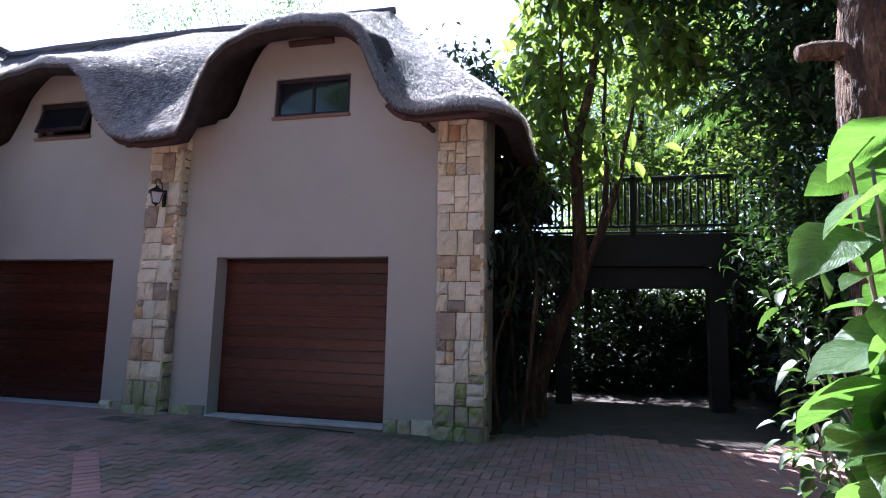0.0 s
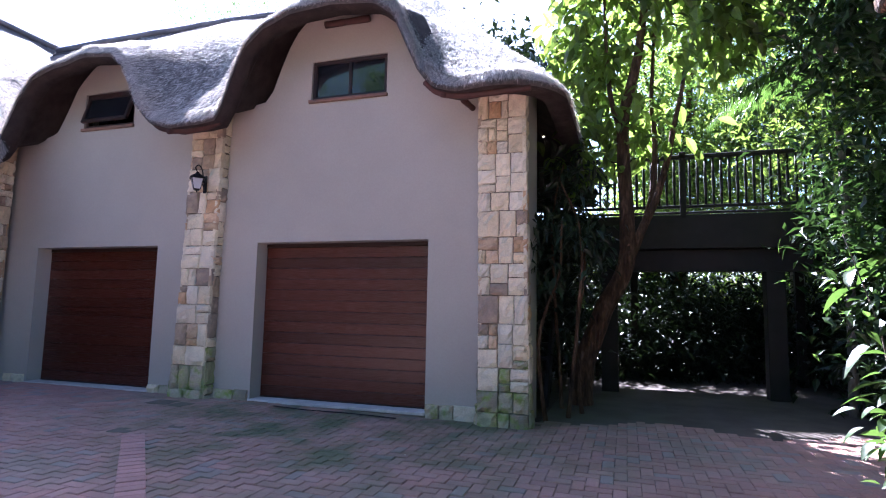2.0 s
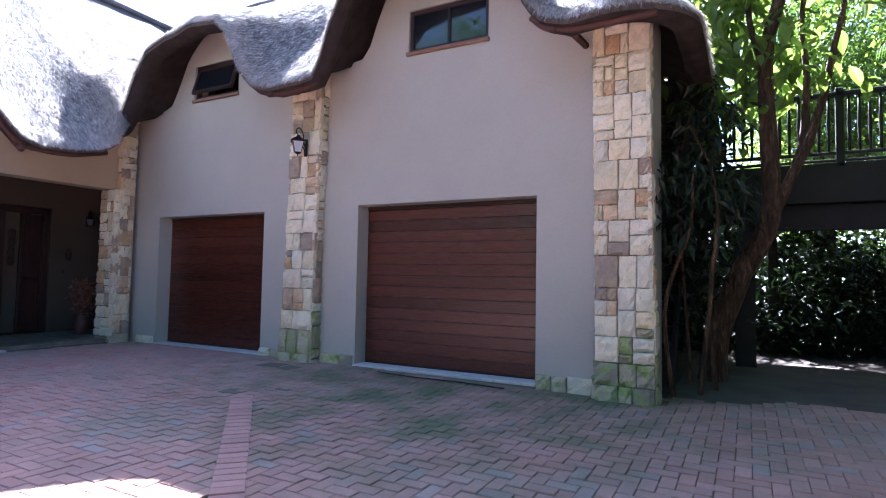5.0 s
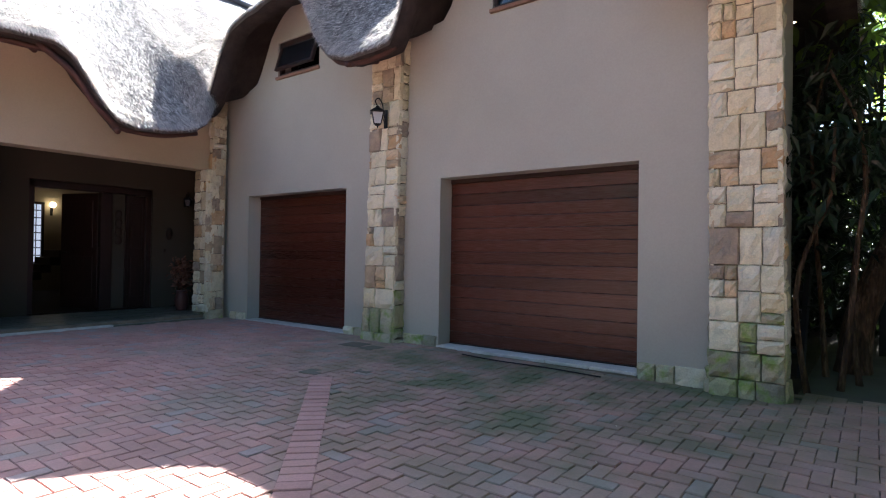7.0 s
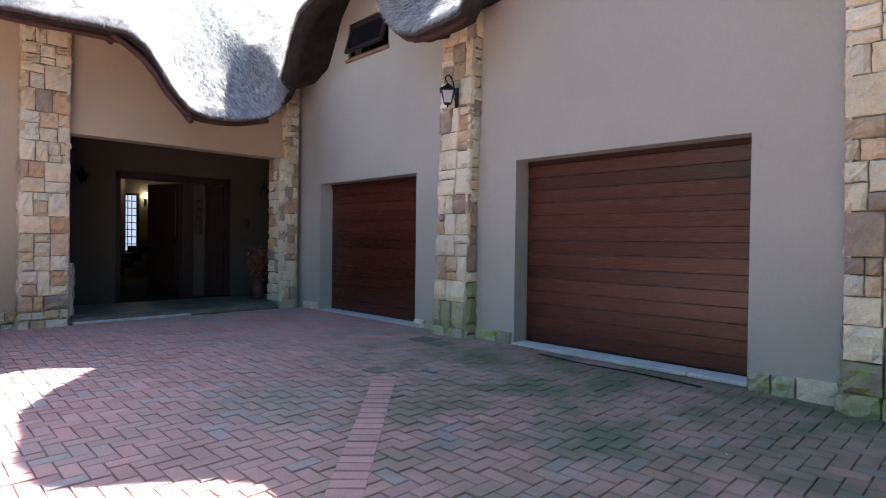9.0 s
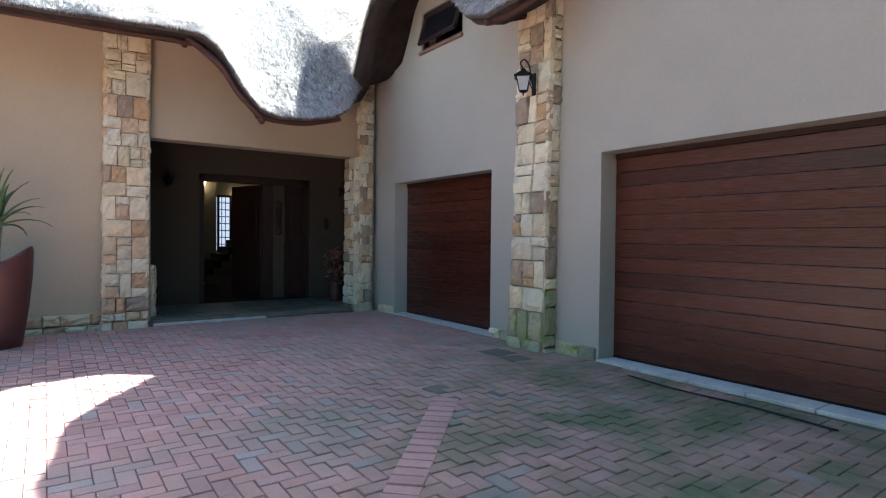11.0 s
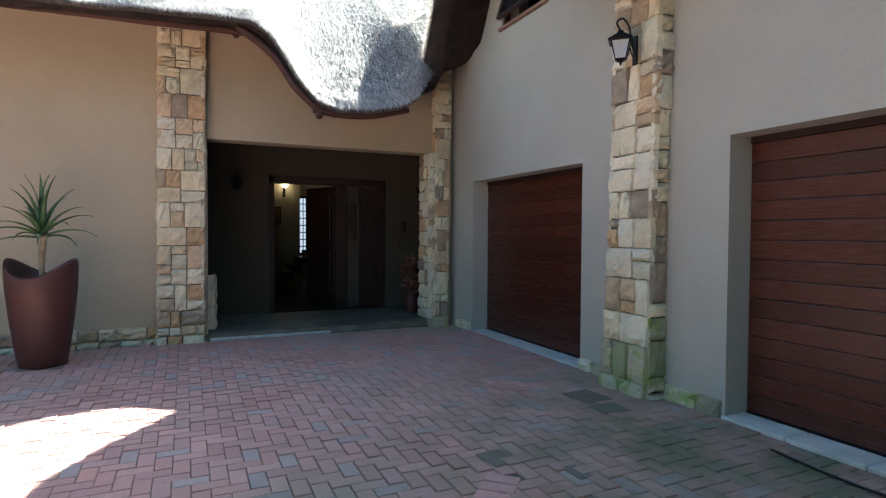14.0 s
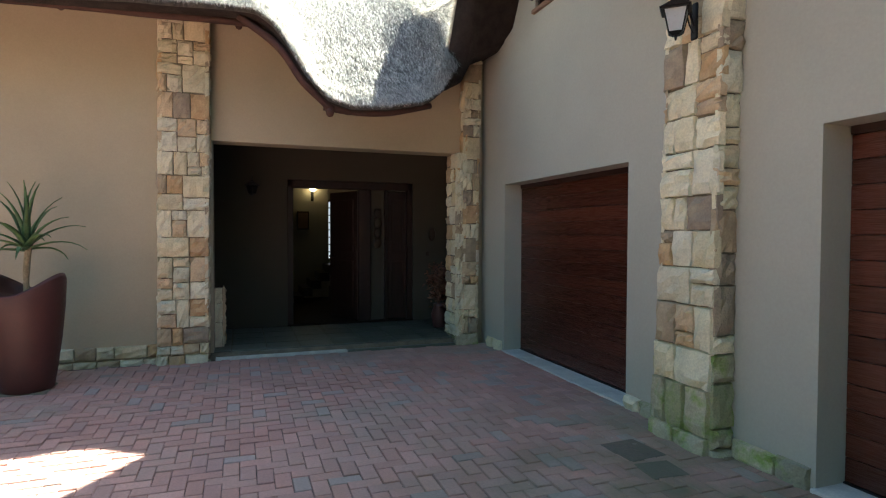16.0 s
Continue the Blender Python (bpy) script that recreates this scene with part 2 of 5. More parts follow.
def curve_pts(pts, n=4, wob=0.0):
    """Catmull-Rom samples through points."""
    pts = [Vector(p) for p in pts]
    q = [pts[0] * 2 - pts[1], *pts, pts[-1] * 2 - pts[-2]]
    out = []
    for i in range(1, len(q) - 2):
        for k in range(n):
            t = k / n
            a, b, c, d = q[i - 1:i + 3]
            out.append(0.5 * (2 * b + (c - a) * t + (2 * a - 5 * b + 4 * c - d) * t * t + (3 * b - a - 3 * c + d) * t ** 3))
    out.append(pts[-1])
    if wob:
        out = [p + Vector(noise.noise_vector(p * 1.7)) * wob for p in out]
    return out


def lerp_table(x, table):
    if x <= table[0][0]:
        return table[0][1]
    for (a, va), (b, vb) in zip(table, table[1:]):
        if x <= b:
            t = (x - a) / (b - a)
            return va + (vb - va) * t
    return table[-1][1]


def smooth(t):
    t = max(0.0, min(1.0, t))
    return t * t * (3 - 2 * t)


def ground_z(x, y):
    """The yard falls a little away from the house walls and to the east."""
    d = min(6.75 - y, x + 9.6)
    return -0.11 * smooth((d - 0.3) / 3.7) - 0.05 * smooth((x + 6) / 5)


# ---- setting: ground ----
GW, GN = 6.9, -9.68     # garage wall face (y), west wall face (x)
bm = bmesh.new()
gx = [-400, -60, -20] + [-12 + i * 0.5 for i in range(37)] + [12, 40, 400]
gy = [-400, -60, -20, -8] + [-4 + i * 0.5 for i in range(31)] + [20, 60, 400]
gv = [[bm.verts.new((x, y, ground_z(x, y) - 0.03 if -12 <= x <= 7 and -8 <= y <= 12 else -0.19)) for x in gx] for y in gy]
for j in range(len(gy) - 1):
    for i in range(len(gx) - 1):
        bm.faces.new((gv[j][i], gv[j][i + 1], gv[j + 1][i + 1], gv[j + 1][i]))
ground = tagged(part("ground", bm, M_EARTH, smooth=True), "dark earth strewn with leaf litter", "ground", kind="structure")
bm = bmesh.new()
px = [-9.9 + i * 0.45 for i in range(31)]
py = [-3.2 + i * 0.5 for i in range(40)]
gv = [[bm.verts.new((x, y, ground_z(x, y) - 0.012)) for x in px] for y in py]
for j in range(len(py) - 1):
    for i in range(len(px) - 1):
        if not (py[j] > 6.5 and px[i + 1] < -0.9):
            bm.faces.new((gv[j][i], gv[j][i + 1], gv[j + 1][i + 1], gv[j + 1][i]))
pavement = tagged(part("pavement", bm, M_SOIL, smooth=True), "red clay brick driveway laid in herringbone, mossy in places", "paving", kind="structure")

# ---- setting: walls ----
G_EAVE = [(-13.0, 3.45), (-9.2, 3.45), (-9.0, 3.5), (-8.82, 3.8), (-8.6, 4.26), (-8.3, 4.55), (-7.9, 4.72), (-7.3, 4.8), (-6.82, 4.76), (-6.6, 4.58), (-6.45, 4.32),
          (-6.25, 3.96), (-6.02, 3.71), (-5.7, 3.62), (-5.2, 3.62), (-4.95, 3.66), (-4.84, 3.85), (-4.72, 4.2), (-4.55, 4.58), (-4.3, 4.83), (-3.9, 4.95), (-3.3, 5.0),
          (-2.72, 4.93), (-2.47, 4.74), (-2.31, 4.38), (-2.14, 4.01), (-1.95, 3.79), (-1.7, 3.72), (-0.9, 3.74), (0, 3.74)]
W_EAVE = [(-9.0, 3.72), (-2, 3.68), (1.0, 3.68), (2.6, 3.74), (3.6, 3.80), (3.88, 3.80), (4.05, 3.70), (4.2, 3.52), (4.4, 3.20), (4.62, 2.96), (4.9, 2.88),
          (5.3, 2.90), (5.75, 3.0), (5.95, 3.15), (6.1, 3.3), (8, 3.3), (14, 3.3)]


def strip_wall(breaks, spans, to_xyz, thick):
    """A wall of upright strips: spans(a, b) gives (z0, z1 at a, z1 at b); to_xyz(s, depth, z)."""
    bm = bmesh.new()
    for a, b in zip(breaks, breaks[1:]):
        for z0, za, zb in spans(a, b):
            v = [bm.verts.new(to_xyz(s, d, z)) for d in (0, thick) for s, z in ((a, z0), (b, z0), (b, zb), (a, za))]
            for f in ((0, 1, 2, 3), (7, 6, 5, 4), (0, 4, 5, 1), (3, 2, 6, 7), (0, 3, 7, 4), (1, 5, 6, 2)):
                bm.faces.new([v[i] for i in f])
    bmesh.ops.remove_doubles(bm, verts=list(bm.verts), dist=0.0005)
    bmesh.ops.recalc_face_normals(bm, faces=list(bm.faces))
    return bm


def with_openings(holes, top):
    def spans(a, b):
        m = (a + b) / 2
        cuts = sorted((z0, z1) for s0, s1, z0, z1 in holes if s0 < m < s1)
        out, z = [], -0.25
        for z0, z1 in cuts:
            if z0 > z:
                out.append((z, z0, z0))
            z = z1
        out.append((z, top(a), top(b)))
        return out
    return spans


def breaks_for(lo, hi, holes, step):
    s = {lo, hi, *(h[0] for h in holes), *(h[1] for h in holes)}
    n = int((hi - lo) / step)
    s |= {round(lo + (hi - lo) * i / n, 3) for i in range(n + 1)}
    return sorted(v for v in s if lo <= v <= hi)


DOORS = [(-4.775, -2.245, -0.02, 2.15), (-8.96, -6.52, -0.02, 2.135)]
WINS = [(-4.02, -2.88, 4.13, 4.69), (-8.2, -7.17, 4.06, 4.63)]
g_holes = [(a, b, -0.3, d) for a, b, c, d in DOORS] + WINS
wall_north = tagged(part("wall_north", strip_wall(breaks_for(-9.98, -1.0, g_holes, 0.12), with_openings(g_holes, lambda s: min(lerp_table(s + d, G_EAVE) for d in (-0.22, -0.1, 0.0, 0.1, 0.22)) + 0.52),
                    lambda s, d, z: (s, GW + d, z), 0.3), M_PLASTER), "smooth taupe plastered garage wall", "wall", kind="structure")
w_holes = [(3.42, 6.52, -0.3, 2.60)]
wall_west = tagged(part("wall_west", strip_wall(breaks_for(-9.0, 6.9, w_holes, 0.15), with_openings(w_holes, lambda s: lerp_table(s, W_EAVE) + (0.62 if s < 3.9 else 0.7)),
                   lambda s, d, z: (GN - d, s, z), 0.3), M_PLASTER_W), "taupe plastered wall over the porch, tinted for warm bounced light", "wall", kind="structure")
bm = bmesh.new()
box(bm, -1.3, -1.003, GW + 0.3, 7.7, -0.25, 4.4)
box(bm, -2.9, -1.3, 7.5, 7.7, -0.25, 4.6)
box(bm, -2.9, -2.6, 7.7, 12.7, -0.25, 5.2)
wall_east = tagged(part("wall_east", bm, M_PLASTER), "taupe plastered end wall of the garage", "wall", kind="structure")
bm = bmesh.new()
box(bm, -2.6, -12.5, 12.7, 13.0, -0.25, 4.3)
box(bm, -20.0, -12.5, 12.7, 13.0, -0.25, 4.3)
wall_back = tagged(part("wall_back", bm, M_PLASTER), "plain plastered rear wall of the house", "wall", kind="structure")

# ---- setting: porch and hall ----
PX = -11.33
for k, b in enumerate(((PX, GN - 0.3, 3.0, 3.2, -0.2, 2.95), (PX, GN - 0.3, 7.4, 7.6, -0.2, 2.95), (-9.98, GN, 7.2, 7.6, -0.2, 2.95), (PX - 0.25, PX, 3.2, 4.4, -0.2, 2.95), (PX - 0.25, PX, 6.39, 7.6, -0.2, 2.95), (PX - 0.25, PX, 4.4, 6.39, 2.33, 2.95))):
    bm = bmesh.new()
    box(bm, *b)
    tagged(part("wall_porch_%d" % (k + 1), bm, M_PLASTER_SHADE), "plastered porch wall, coloured dark for the porch shade", "wall", kind="structure")
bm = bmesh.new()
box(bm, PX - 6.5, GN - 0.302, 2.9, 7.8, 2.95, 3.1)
tagged(part("ceiling", bm, M_PLASTER_SHADE), "plain plastered porch and hall ceiling", "ceiling", kind="structure")
for k, b in enumerate(((PX - 6.3, PX - 0.25, 3.2, 3.4, -0.2, 2.95), (PX - 6.5, PX - 6.3, 3.2, 5.85, -0.2, 2.95), (PX - 6.5, PX - 6.3, 6.6, 9.0, -0.2, 2.95), (PX - 6.5, PX - 6.3, 5.85, 6.6, -0.2, 0.78), (-15.2, -15.0, 3.4, 5.55, -0.2, 2.95),
                       (PX - 6.5, PX - 6.3, 5.85, 6.6, 2.4, 2.95), (PX - 6.3, PX - 0.25, 7.8, 8.0, -0.2, 2.95))):
    bm = bmesh.new()
    box(bm, *b)
    tagged(part("wall_hall_%d" % (k + 1), bm, M_INNER), "pale plastered wall of the dim entrance hall", "wall", kind="structure")
bm = bmesh.new()
box(bm, PX - 6.3, PX - 0.02, 3.4, 7.8, -0.2, 0.105)
tagged(part("floor_hall", bm, M_HALLFLOOR), "dark hall floor", "floor", kind="structure")
bm = bmesh.new()
box(bm, PX - 0.02, GN + 0.06, 3.2, 6.56, -0.2, 0.07)
box(bm, PX - 0.02, GN - 0.3, 6.56, 7.4, -0.2, 0.07)
floor_porch = tagged(part("floor_porch", bm, M_MORTAR), "dark green-grey slate porch floor", "floor", kind="structure")
me = None
for i in range(4):
    for j in range(10):
        if me is None:
            b2 = bbox(-0.2, 0.2, -0.2, 0.2, -0.02, 0.012, 0.006)
            tile = part("slate_tile", b2, M_SLATE, floor_porch)
            me = tile.data
        else:
            tile = part_mesh("slate_tile", me, None, floor_porch)
        tile.location = (PX + 0.21 + i * 0.412, 3.41 + j * 0.412, 0.068 + 0.004 * random.random())
for y0, y1, lab in ((3.44, 5.0, "pale worn"), (5.01, 6.5, "grey weathered")):
    s = tagged(part("step_edge", bbox(GN + 0.061, GN + 0.115, y0, y1, -0.15, 0.032 if y1 < 5.5 else 0.026, 0.01), M_WHITE if y1 < 5.5 else M_SLATE),
               lab + " stone edging of the porch step", "step", kind="structure")

# ---- setting: thatched roofs ----


def bisect_left(table, x):
    lo, hi = 0, len(table)
    while lo < hi:
        mid = (lo + hi) // 2
        lo, hi = (mid + 1, hi) if table[mid] < x else (lo, mid)
    return lo


def reeds(roof, grid, count, keep):
    """Loose reed ends lying down the slope over the whole thatch, denser towards the eave."""
    rng = random.Random(len(grid))
    vs, fs = [], []
    nk = len(grid[0]) - 1
    run, pick = 0.0, []
    for a, b in zip(grid, grid[1:]):
        run += max((a[1] - b[1]).length, (a[4] - b[4]).length) + 0.01
        pick.append(run)
    while len(fs) < count * 2:
        i = min(len(pick) - 1, bisect_left(pick, rng.random() * run))
        k = min(nk - 1, int(nk * rng.random() ** 1.35))
        a, b, c, d = grid[i][k], grid[i + 1][k], grid[i][k + 1], grid[i + 1][k + 1]
        u, w = rng.random(), rng.random()
        p = a.lerp(b, u).lerp(c.lerp(d, u), w)
        if not keep(p):
            continue
        down = (a.lerp(b, u) - c.lerp(d, u)).normalized()
        across = (b - a).normalized()
        nrm = down.cross(across).normalized()
        if rng.random() < 0.14:     # the shaggy fringe over the eave
            p = grid[i][0].lerp(grid[i + 1][0], u).lerp(grid[i][1].lerp(grid[i + 1][1], u), w)
            if not keep(p):
                continue
            down = (down + Vector((0, 0, -0.5))).normalized()
        down = (down + across * rng.uniform(-0.38, 0.38) + nrm * rng.uniform(0.03, 0.45)).normalized()
        L, wd = rng.uniform(0.035, 0.12), rng.uniform(0.0011, 0.0027)
        q = p + nrm * 0.004
        m, e = q + down * L * 0.55 + nrm * 0.004, q + down * L - nrm * 0.006
        tw = rng.uniform(-1.1, 1.1)
        s = (across * math.cos(tw) + nrm * math.sin(tw)) * wd
        n0 = len(vs)
        vs += [q - s, q + s, m + s, m - s, e + s * 0.5, e - s * 0.5]
        fs += [(n0, n0 + 1, n0 + 2, n0 + 3), (n0 + 3, n0 + 2, n0 + 4, n0 + 5)]
    me = bpy.data.meshes.new("reed_straw")
    me.from_pydata([tuple(v) for v in vs], [], fs)
    o = part_mesh("reed_straw", me, M_REED, roof, "loose weathered reed ends")
    o["kind"] = "stuff"


def thatch(name, cols, label, blades, keep, lift=0.2, eave=None, evened=None):
    """cols: (eave point, ridge point, inward unit, wall distance). A closed thick thatch lofted from eave to ridge."""
    bm = bmesh.new()
    uvl = bm.loops.layers.uv.new("UVMap")
    rows, run = [], 0.0
    V = (0.0, 0.03, 0.08, 0.16, 0.26, 0.38, 0.52, 0.68, 0.84, 1.0)
    prev = None
    us = []
    for e, r, inw, wd, *swell in cols:
        e, r, inw = Vector(e), Vector(r), Vector(inw)
        run += (e - prev).length if prev is not None else 0
        prev = e
        us.append(run)
        top = e + Vector((0, 0, lift)) + inw * 0.10
        soft = top.copy()
        if eave:
            soft.z = sum(lerp_table(e.x + d * 0.12, eave) for d in range(-7, 8)) / 15 + lift
        if evened:
            soft.z = evened(e.y) + lift
        pts = [e + inw * (wd + 0.25) + Vector((0, 0, 0.55)), e + inw * wd * 0.5 + Vector((0, 0, 0.26)), e + inw * 0.26 + Vector((0, 0, -0.01)), e, e + Vector((0, 0, lift * 0.45)) + inw * 0.02]
        for v in V:
            p = top.lerp(soft, smooth(v / 0.4)).lerp(r, v)
            if swell:
                p.z += swell[0] * math.sin(math.pi * min(1, (v + 0.10) / 0.38)) ** 0.8
            sag = (-0.04 * smooth((e.x + 2.5) / 0.9) if eave else -0.08) * math.sin(math.pi * v)
            p = p + Vector((0, 0, sag)) + Vector((0, 0, 0.05)) * noise.noise(p * 1.3) + Vector((0, 0, 0.02)) * noise.noise(p * 5)
            pts.append(p)
        rows.append([bm.verts.new(p) for p in pts])
    n = len(rows[0])
    for i in range(len(rows) - 1):
        for k in range(n - 1):
            f = bm.faces.new((rows[i][k], rows[i + 1][k], rows[i + 1][k + 1], rows[i][k + 1]))
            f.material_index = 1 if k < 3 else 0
            f.smooth = True
            for lp, (ii, kk) in zip(f.loops, ((i, k), (i + 1, k), (i + 1, k + 1), (i, k + 1))):
                lp[uvl].uv = (us[ii], max(0, kk - 3) * 0.5)
    grid = [[v.co.copy() for v in r[4:]] for r in rows]
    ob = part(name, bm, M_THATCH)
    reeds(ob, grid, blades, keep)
    ob.data.materials.append(M_THATCH_DARK)
    return tagged(ob, label, "roof", kind="structure")


RZ, RY = 7.25, 9.75


def fine_steps(lo, hi, n):
    return [lo + (hi - lo) * i / n for i in range(n + 1)]


g_cols = []
for x in fine_steps(-12.6, -1.25, 190):
    z = lerp_table(x, G_EAVE)
    g_cols.append(((x, 6.1 + 0.05 * noise.noise((x * 2, 0, 0)), z), (min(x, -3.4), RY, RZ), (0, 1, 0), 0.8))
for i in range(1, 12):
    a = math.radians(90 * i / 12)
    c = Vector((-1.25 + 0.75 * math.sin(a), 6.85 - 0.75 * math.cos(a), 3.74))
    g_cols.append((c, (-3.4, RY, RZ), (-math.sin(a), math.cos(a), 0), 0.7))
for y in fine_steps(6.85, 13.4, 22):
    g_cols.append(((-0.5, y, 3.74), (-3.4, RY, RZ), (-1, 0, 0), 0.5))
thatch("roof_north", g_cols, "weathered grey thatched roof swept up over the garage windows", 168000, lambda p: p.x > -10.2 and p.y < 9.8, eave=G_EAVE)
w_cols = []
for y in fine_steps(-9.0, 12.5, 260):
    z = lerp_table(y, W_EAVE)
    back = max(0.0, y - 6.0)    # beyond the inner corner the edge runs up the valley
    w_cols.append(((-8.72 - 0.05 * noise.noise((y * 2, 3, 0)) - min(4.2, back * 0.9), y, z + min(3.4, back * 0.9)), (-13.0, y, 7.35), (-1, 0, 0), 0.96, 0.30 * smooth((y - 5.78) / 0.4)))
roof_west = thatch("roof_west", w_cols, "sunlit weathered thatched roof dipping over the porch", 200000, lambda p: 0.6 < p.y < 8.0 and p.x > -12.8,
                   evened=lambda y: sum(lerp_table(y + d * 0.14, W_EAVE) + min(3.4, max(0.0, y + d * 0.14 - 6.0) * 0.9) for d in range(-7, 8)) / 15)
bm = bmesh.new()
box(bm, -13.0, -3.4, RY, 13.4, RZ - 0.6, RZ - 0.02, None)
back = [bm.verts.new(p) for p in ((-12.9, RY, RZ), (-3.4, RY, RZ), (-0.5, 13.4, 3.8), (-12.9, 13.4, 3.8))]
bm.faces.new(back)
back = [bm.verts.new(p) for p in ((-13.0, -9.0, 7.35), (-13.0, 12.5, 7.35), (-17.5, 12.5, 3.7), (-17.5, -9.0, 3.7))]
bm.faces.new(back)
bmesh.ops.delete(bm, geom=[v for v in bm.verts if abs(v.co.z - (RZ - 0.6)) < 1e-4 or abs(v.co.z - (RZ - 0.02)) < 1e-4], context="VERTS")
bmesh.ops.solidify(bm, geom=list(bm.faces), thickness=0.25)
tagged(part("roof_rear", bm, M_THATCH_DARK), "rear slopes of the thatched roof", "roof", kind="structure")
for nm, pts in (("ridge_cap", [(-12.8, RY, RZ + 0.02), (-9, RY, RZ + 0.05), (-6, RY, RZ + 0.02), (-3.3, RY, RZ + 0.03)]), ("ridge_cap", [(-13.0, -9, 7.4), (-13.0, 0, 7.4), (-13.0, 6, 7.42), (-13, 12.4, 7.4)])):
    bm = bmesh.new()
    tube(bm, curve_pts(pts, 8, 0.02), 0.075, 8)
    tagged(part(nm, bm, M_RIDGE, smooth=True), "dark cement ridge capping along the thatch", "ridge", kind="structure")


# ---- stone pillars ----
def stone_mesh(w, h, d, seed):
    """A rough hewn block, face towards -y, back at y = 0, centred on x and z."""
    rnd = random.Random(seed)
    bm = bmesh.new()
    n = 4
    jit = 0.008
    def q(i, j, y):
        u, v = i / n, j / n
        x = (u - 0.5) * w
        z = (v - 0.5) * h
        edge = (i in (0, n)) or (j in (0, n))
        yy = y
        if y < 0:
            yy = -d + (0.017 if edge else 0) + (rnd.random() - 0.5) * 0.026
            if edge:
                x *= 1 - 0.012 / w
                z *= 1 - 0.012 / h
        x += (rnd.random() - 0.5) * jit * (1 if y < 0 else 0)
        z += (rnd.random() - 0.5) * jit * (1 if y < 0 else 0)
        return bm.verts.new((x, yy, z))
    front = [[q(i, j, -d) for i in range(n + 1)] for j in range(n + 1)]
    for j in range(n):
        for i in range(n):
            bm.faces.new((front[j][i], front[j][i + 1], front[j + 1][i + 1], front[j + 1][i]))
    rim = [front[0][i] for i in range(n)] + [front[j][n] for j in range(n)] + [front[n][i] for i in range(n, 0, -1)] + [front[j][0] for j in range(n, 0, -1)]
    mid = [bm.verts.new((v.co.x * (1 + 0.016 / w), min(-0.005, -d + 0.05), v.co.z * (1 + 0.016 / h))) for v in rim]
    bk = [bm.verts.new((v.co.x, 0, v.co.z)) for v in mid]
    for a, b in ((rim, mid), (mid, bk)):
        for k in range(len(rim)):
            k2 = (k + 1) % len(rim)
            bm.faces.new((a[k], b[k], b[k2], a[k2]))
    me = bpy.data.meshes.new("stone")
    bm.to_mesh(me)
    bm.free()
    me.materials.append(M_STONE)
    return me


def split(w, h, rnd, lo=0.2, hi=0.34):
    """Cut a tall rectangle into ashlar blocks of mixed size with broken courses: list of (cx, cz, w, h)."""
    out, z = [], 0.0

    def cut(x0, x1, z0, z1):
        ww, hh = x1 - x0, z1 - z0
        if ww > 0.34 or (ww > 0.23 and ww > hh and rnd.random() < 0.6):
            c = x0 + ww * rnd.uniform(0.36, 0.64)
            cut(x0, c, z0, z1)
            cut(c, x1, z0, z1)
        elif hh > 0.36 or (hh > 0.24 and rnd.random() < 0.4):
            c = z0 + hh * rnd.uniform(0.34, 0.66)
            cut(x0, x1, z0, c)
            cut(x0, x1, c, z1)
        else:
            out.append(((x0 + x1) / 2, (z0 + z1) / 2, ww, hh))
    while z < h - 0.02:
        ch = rnd.uniform(lo, hi) * (1.55 if rnd.random() < 0.4 else 1.0)
        if h - z - ch < 0.16:
            ch = h - z
        cut(0.0, w, z, z + ch)
        z += ch
    return out


def pillar(x, y, turn, width, depth, height, seed, label, z0=-0.12, mossy=0.75, taper=0.05, lean=0.0):
    """Origin at the head of the front-left corner, front towards -y before the turn; splayed towards the foot, which stands lean aside."""
    rnd = random.Random(seed)
    p = thing("stone_pillar", pose(x, y, z0, 0, 0, turn), label, "pillar", "stone pillars")
    bm = bmesh.new()
    for v in box(bm, 0.03, width - 0.03, 0.03, depth, 0, height):
        v.co.x += lean * (1 - v.co.z / height)
    part("mortar_core", bm, M_MORTAR, p)
    g = 0.005
    sides = [((0, 0.05), 0, width, width), ((width - 0.05, 0), 90, depth, width), ((0.05, depth), -90, depth, width)]
    for (ox, oy), rot, w, _ in sides:
        for cx, cz, sw, sh in split(w, height, rnd):
            me = stone_mesh(sw - g, sh - g, 0.05 + rnd.uniform(0.0, 0.022) - (0.012 if rot else 0), rnd.randrange(10 ** 6))
            s = part_mesh("stone", me, None, p)
            sp = taper * max(0, 1 - cz / 1.6) ** 1.5
            r = Matrix.Rotation(radians(rot), 4, "Z")
            off = r @ Vector((cx, -sp, cz))
            s.matrix_basis = Matrix.Translation((ox + off.x + lean * (1 - cz / height), oy + off.y, off.z)) @ r @ Matrix.Rotation(rnd.uniform(-0.012, 0.012), 4, "Y")
            if cz < mossy * rnd.uniform(0.55, 1.1):
                me.materials[0] = M_MOSSY
    return p


pillar(-5.84, 6.71, 0, 0.55, 0.2, 4.15, 3, "rough sandstone block pillar with a green mossy foot, lantern fixed to it", lean=-0.11)
pillar(-1.585, 6.73, 0, 0.60, 0.2, 4.05, 8, "rough sandstone block corner pillar with a mossy foot", mossy=0.75, lean=0.05)
pillar(GN + 0.17, 2.86, 90, 0.55, 0.18, 4.1, 21, "pale sandstone block pillar beside the porch", mossy=0.1, taper=0.02, lean=-0.04)
pillar(GN + 0.17, 6.57, 90, 0.25, 0.3, 4.15, 34, "narrow sandstone block pillar in the inner corner", mossy=0.3, taper=0.02, lean=-0.05)


pillar(GN + 0.15, 6.46, 90, 0.12, 0.46, 2.72, 35, "sandstone block cladding on the porch jamb", mossy=0.3, taper=0.0)


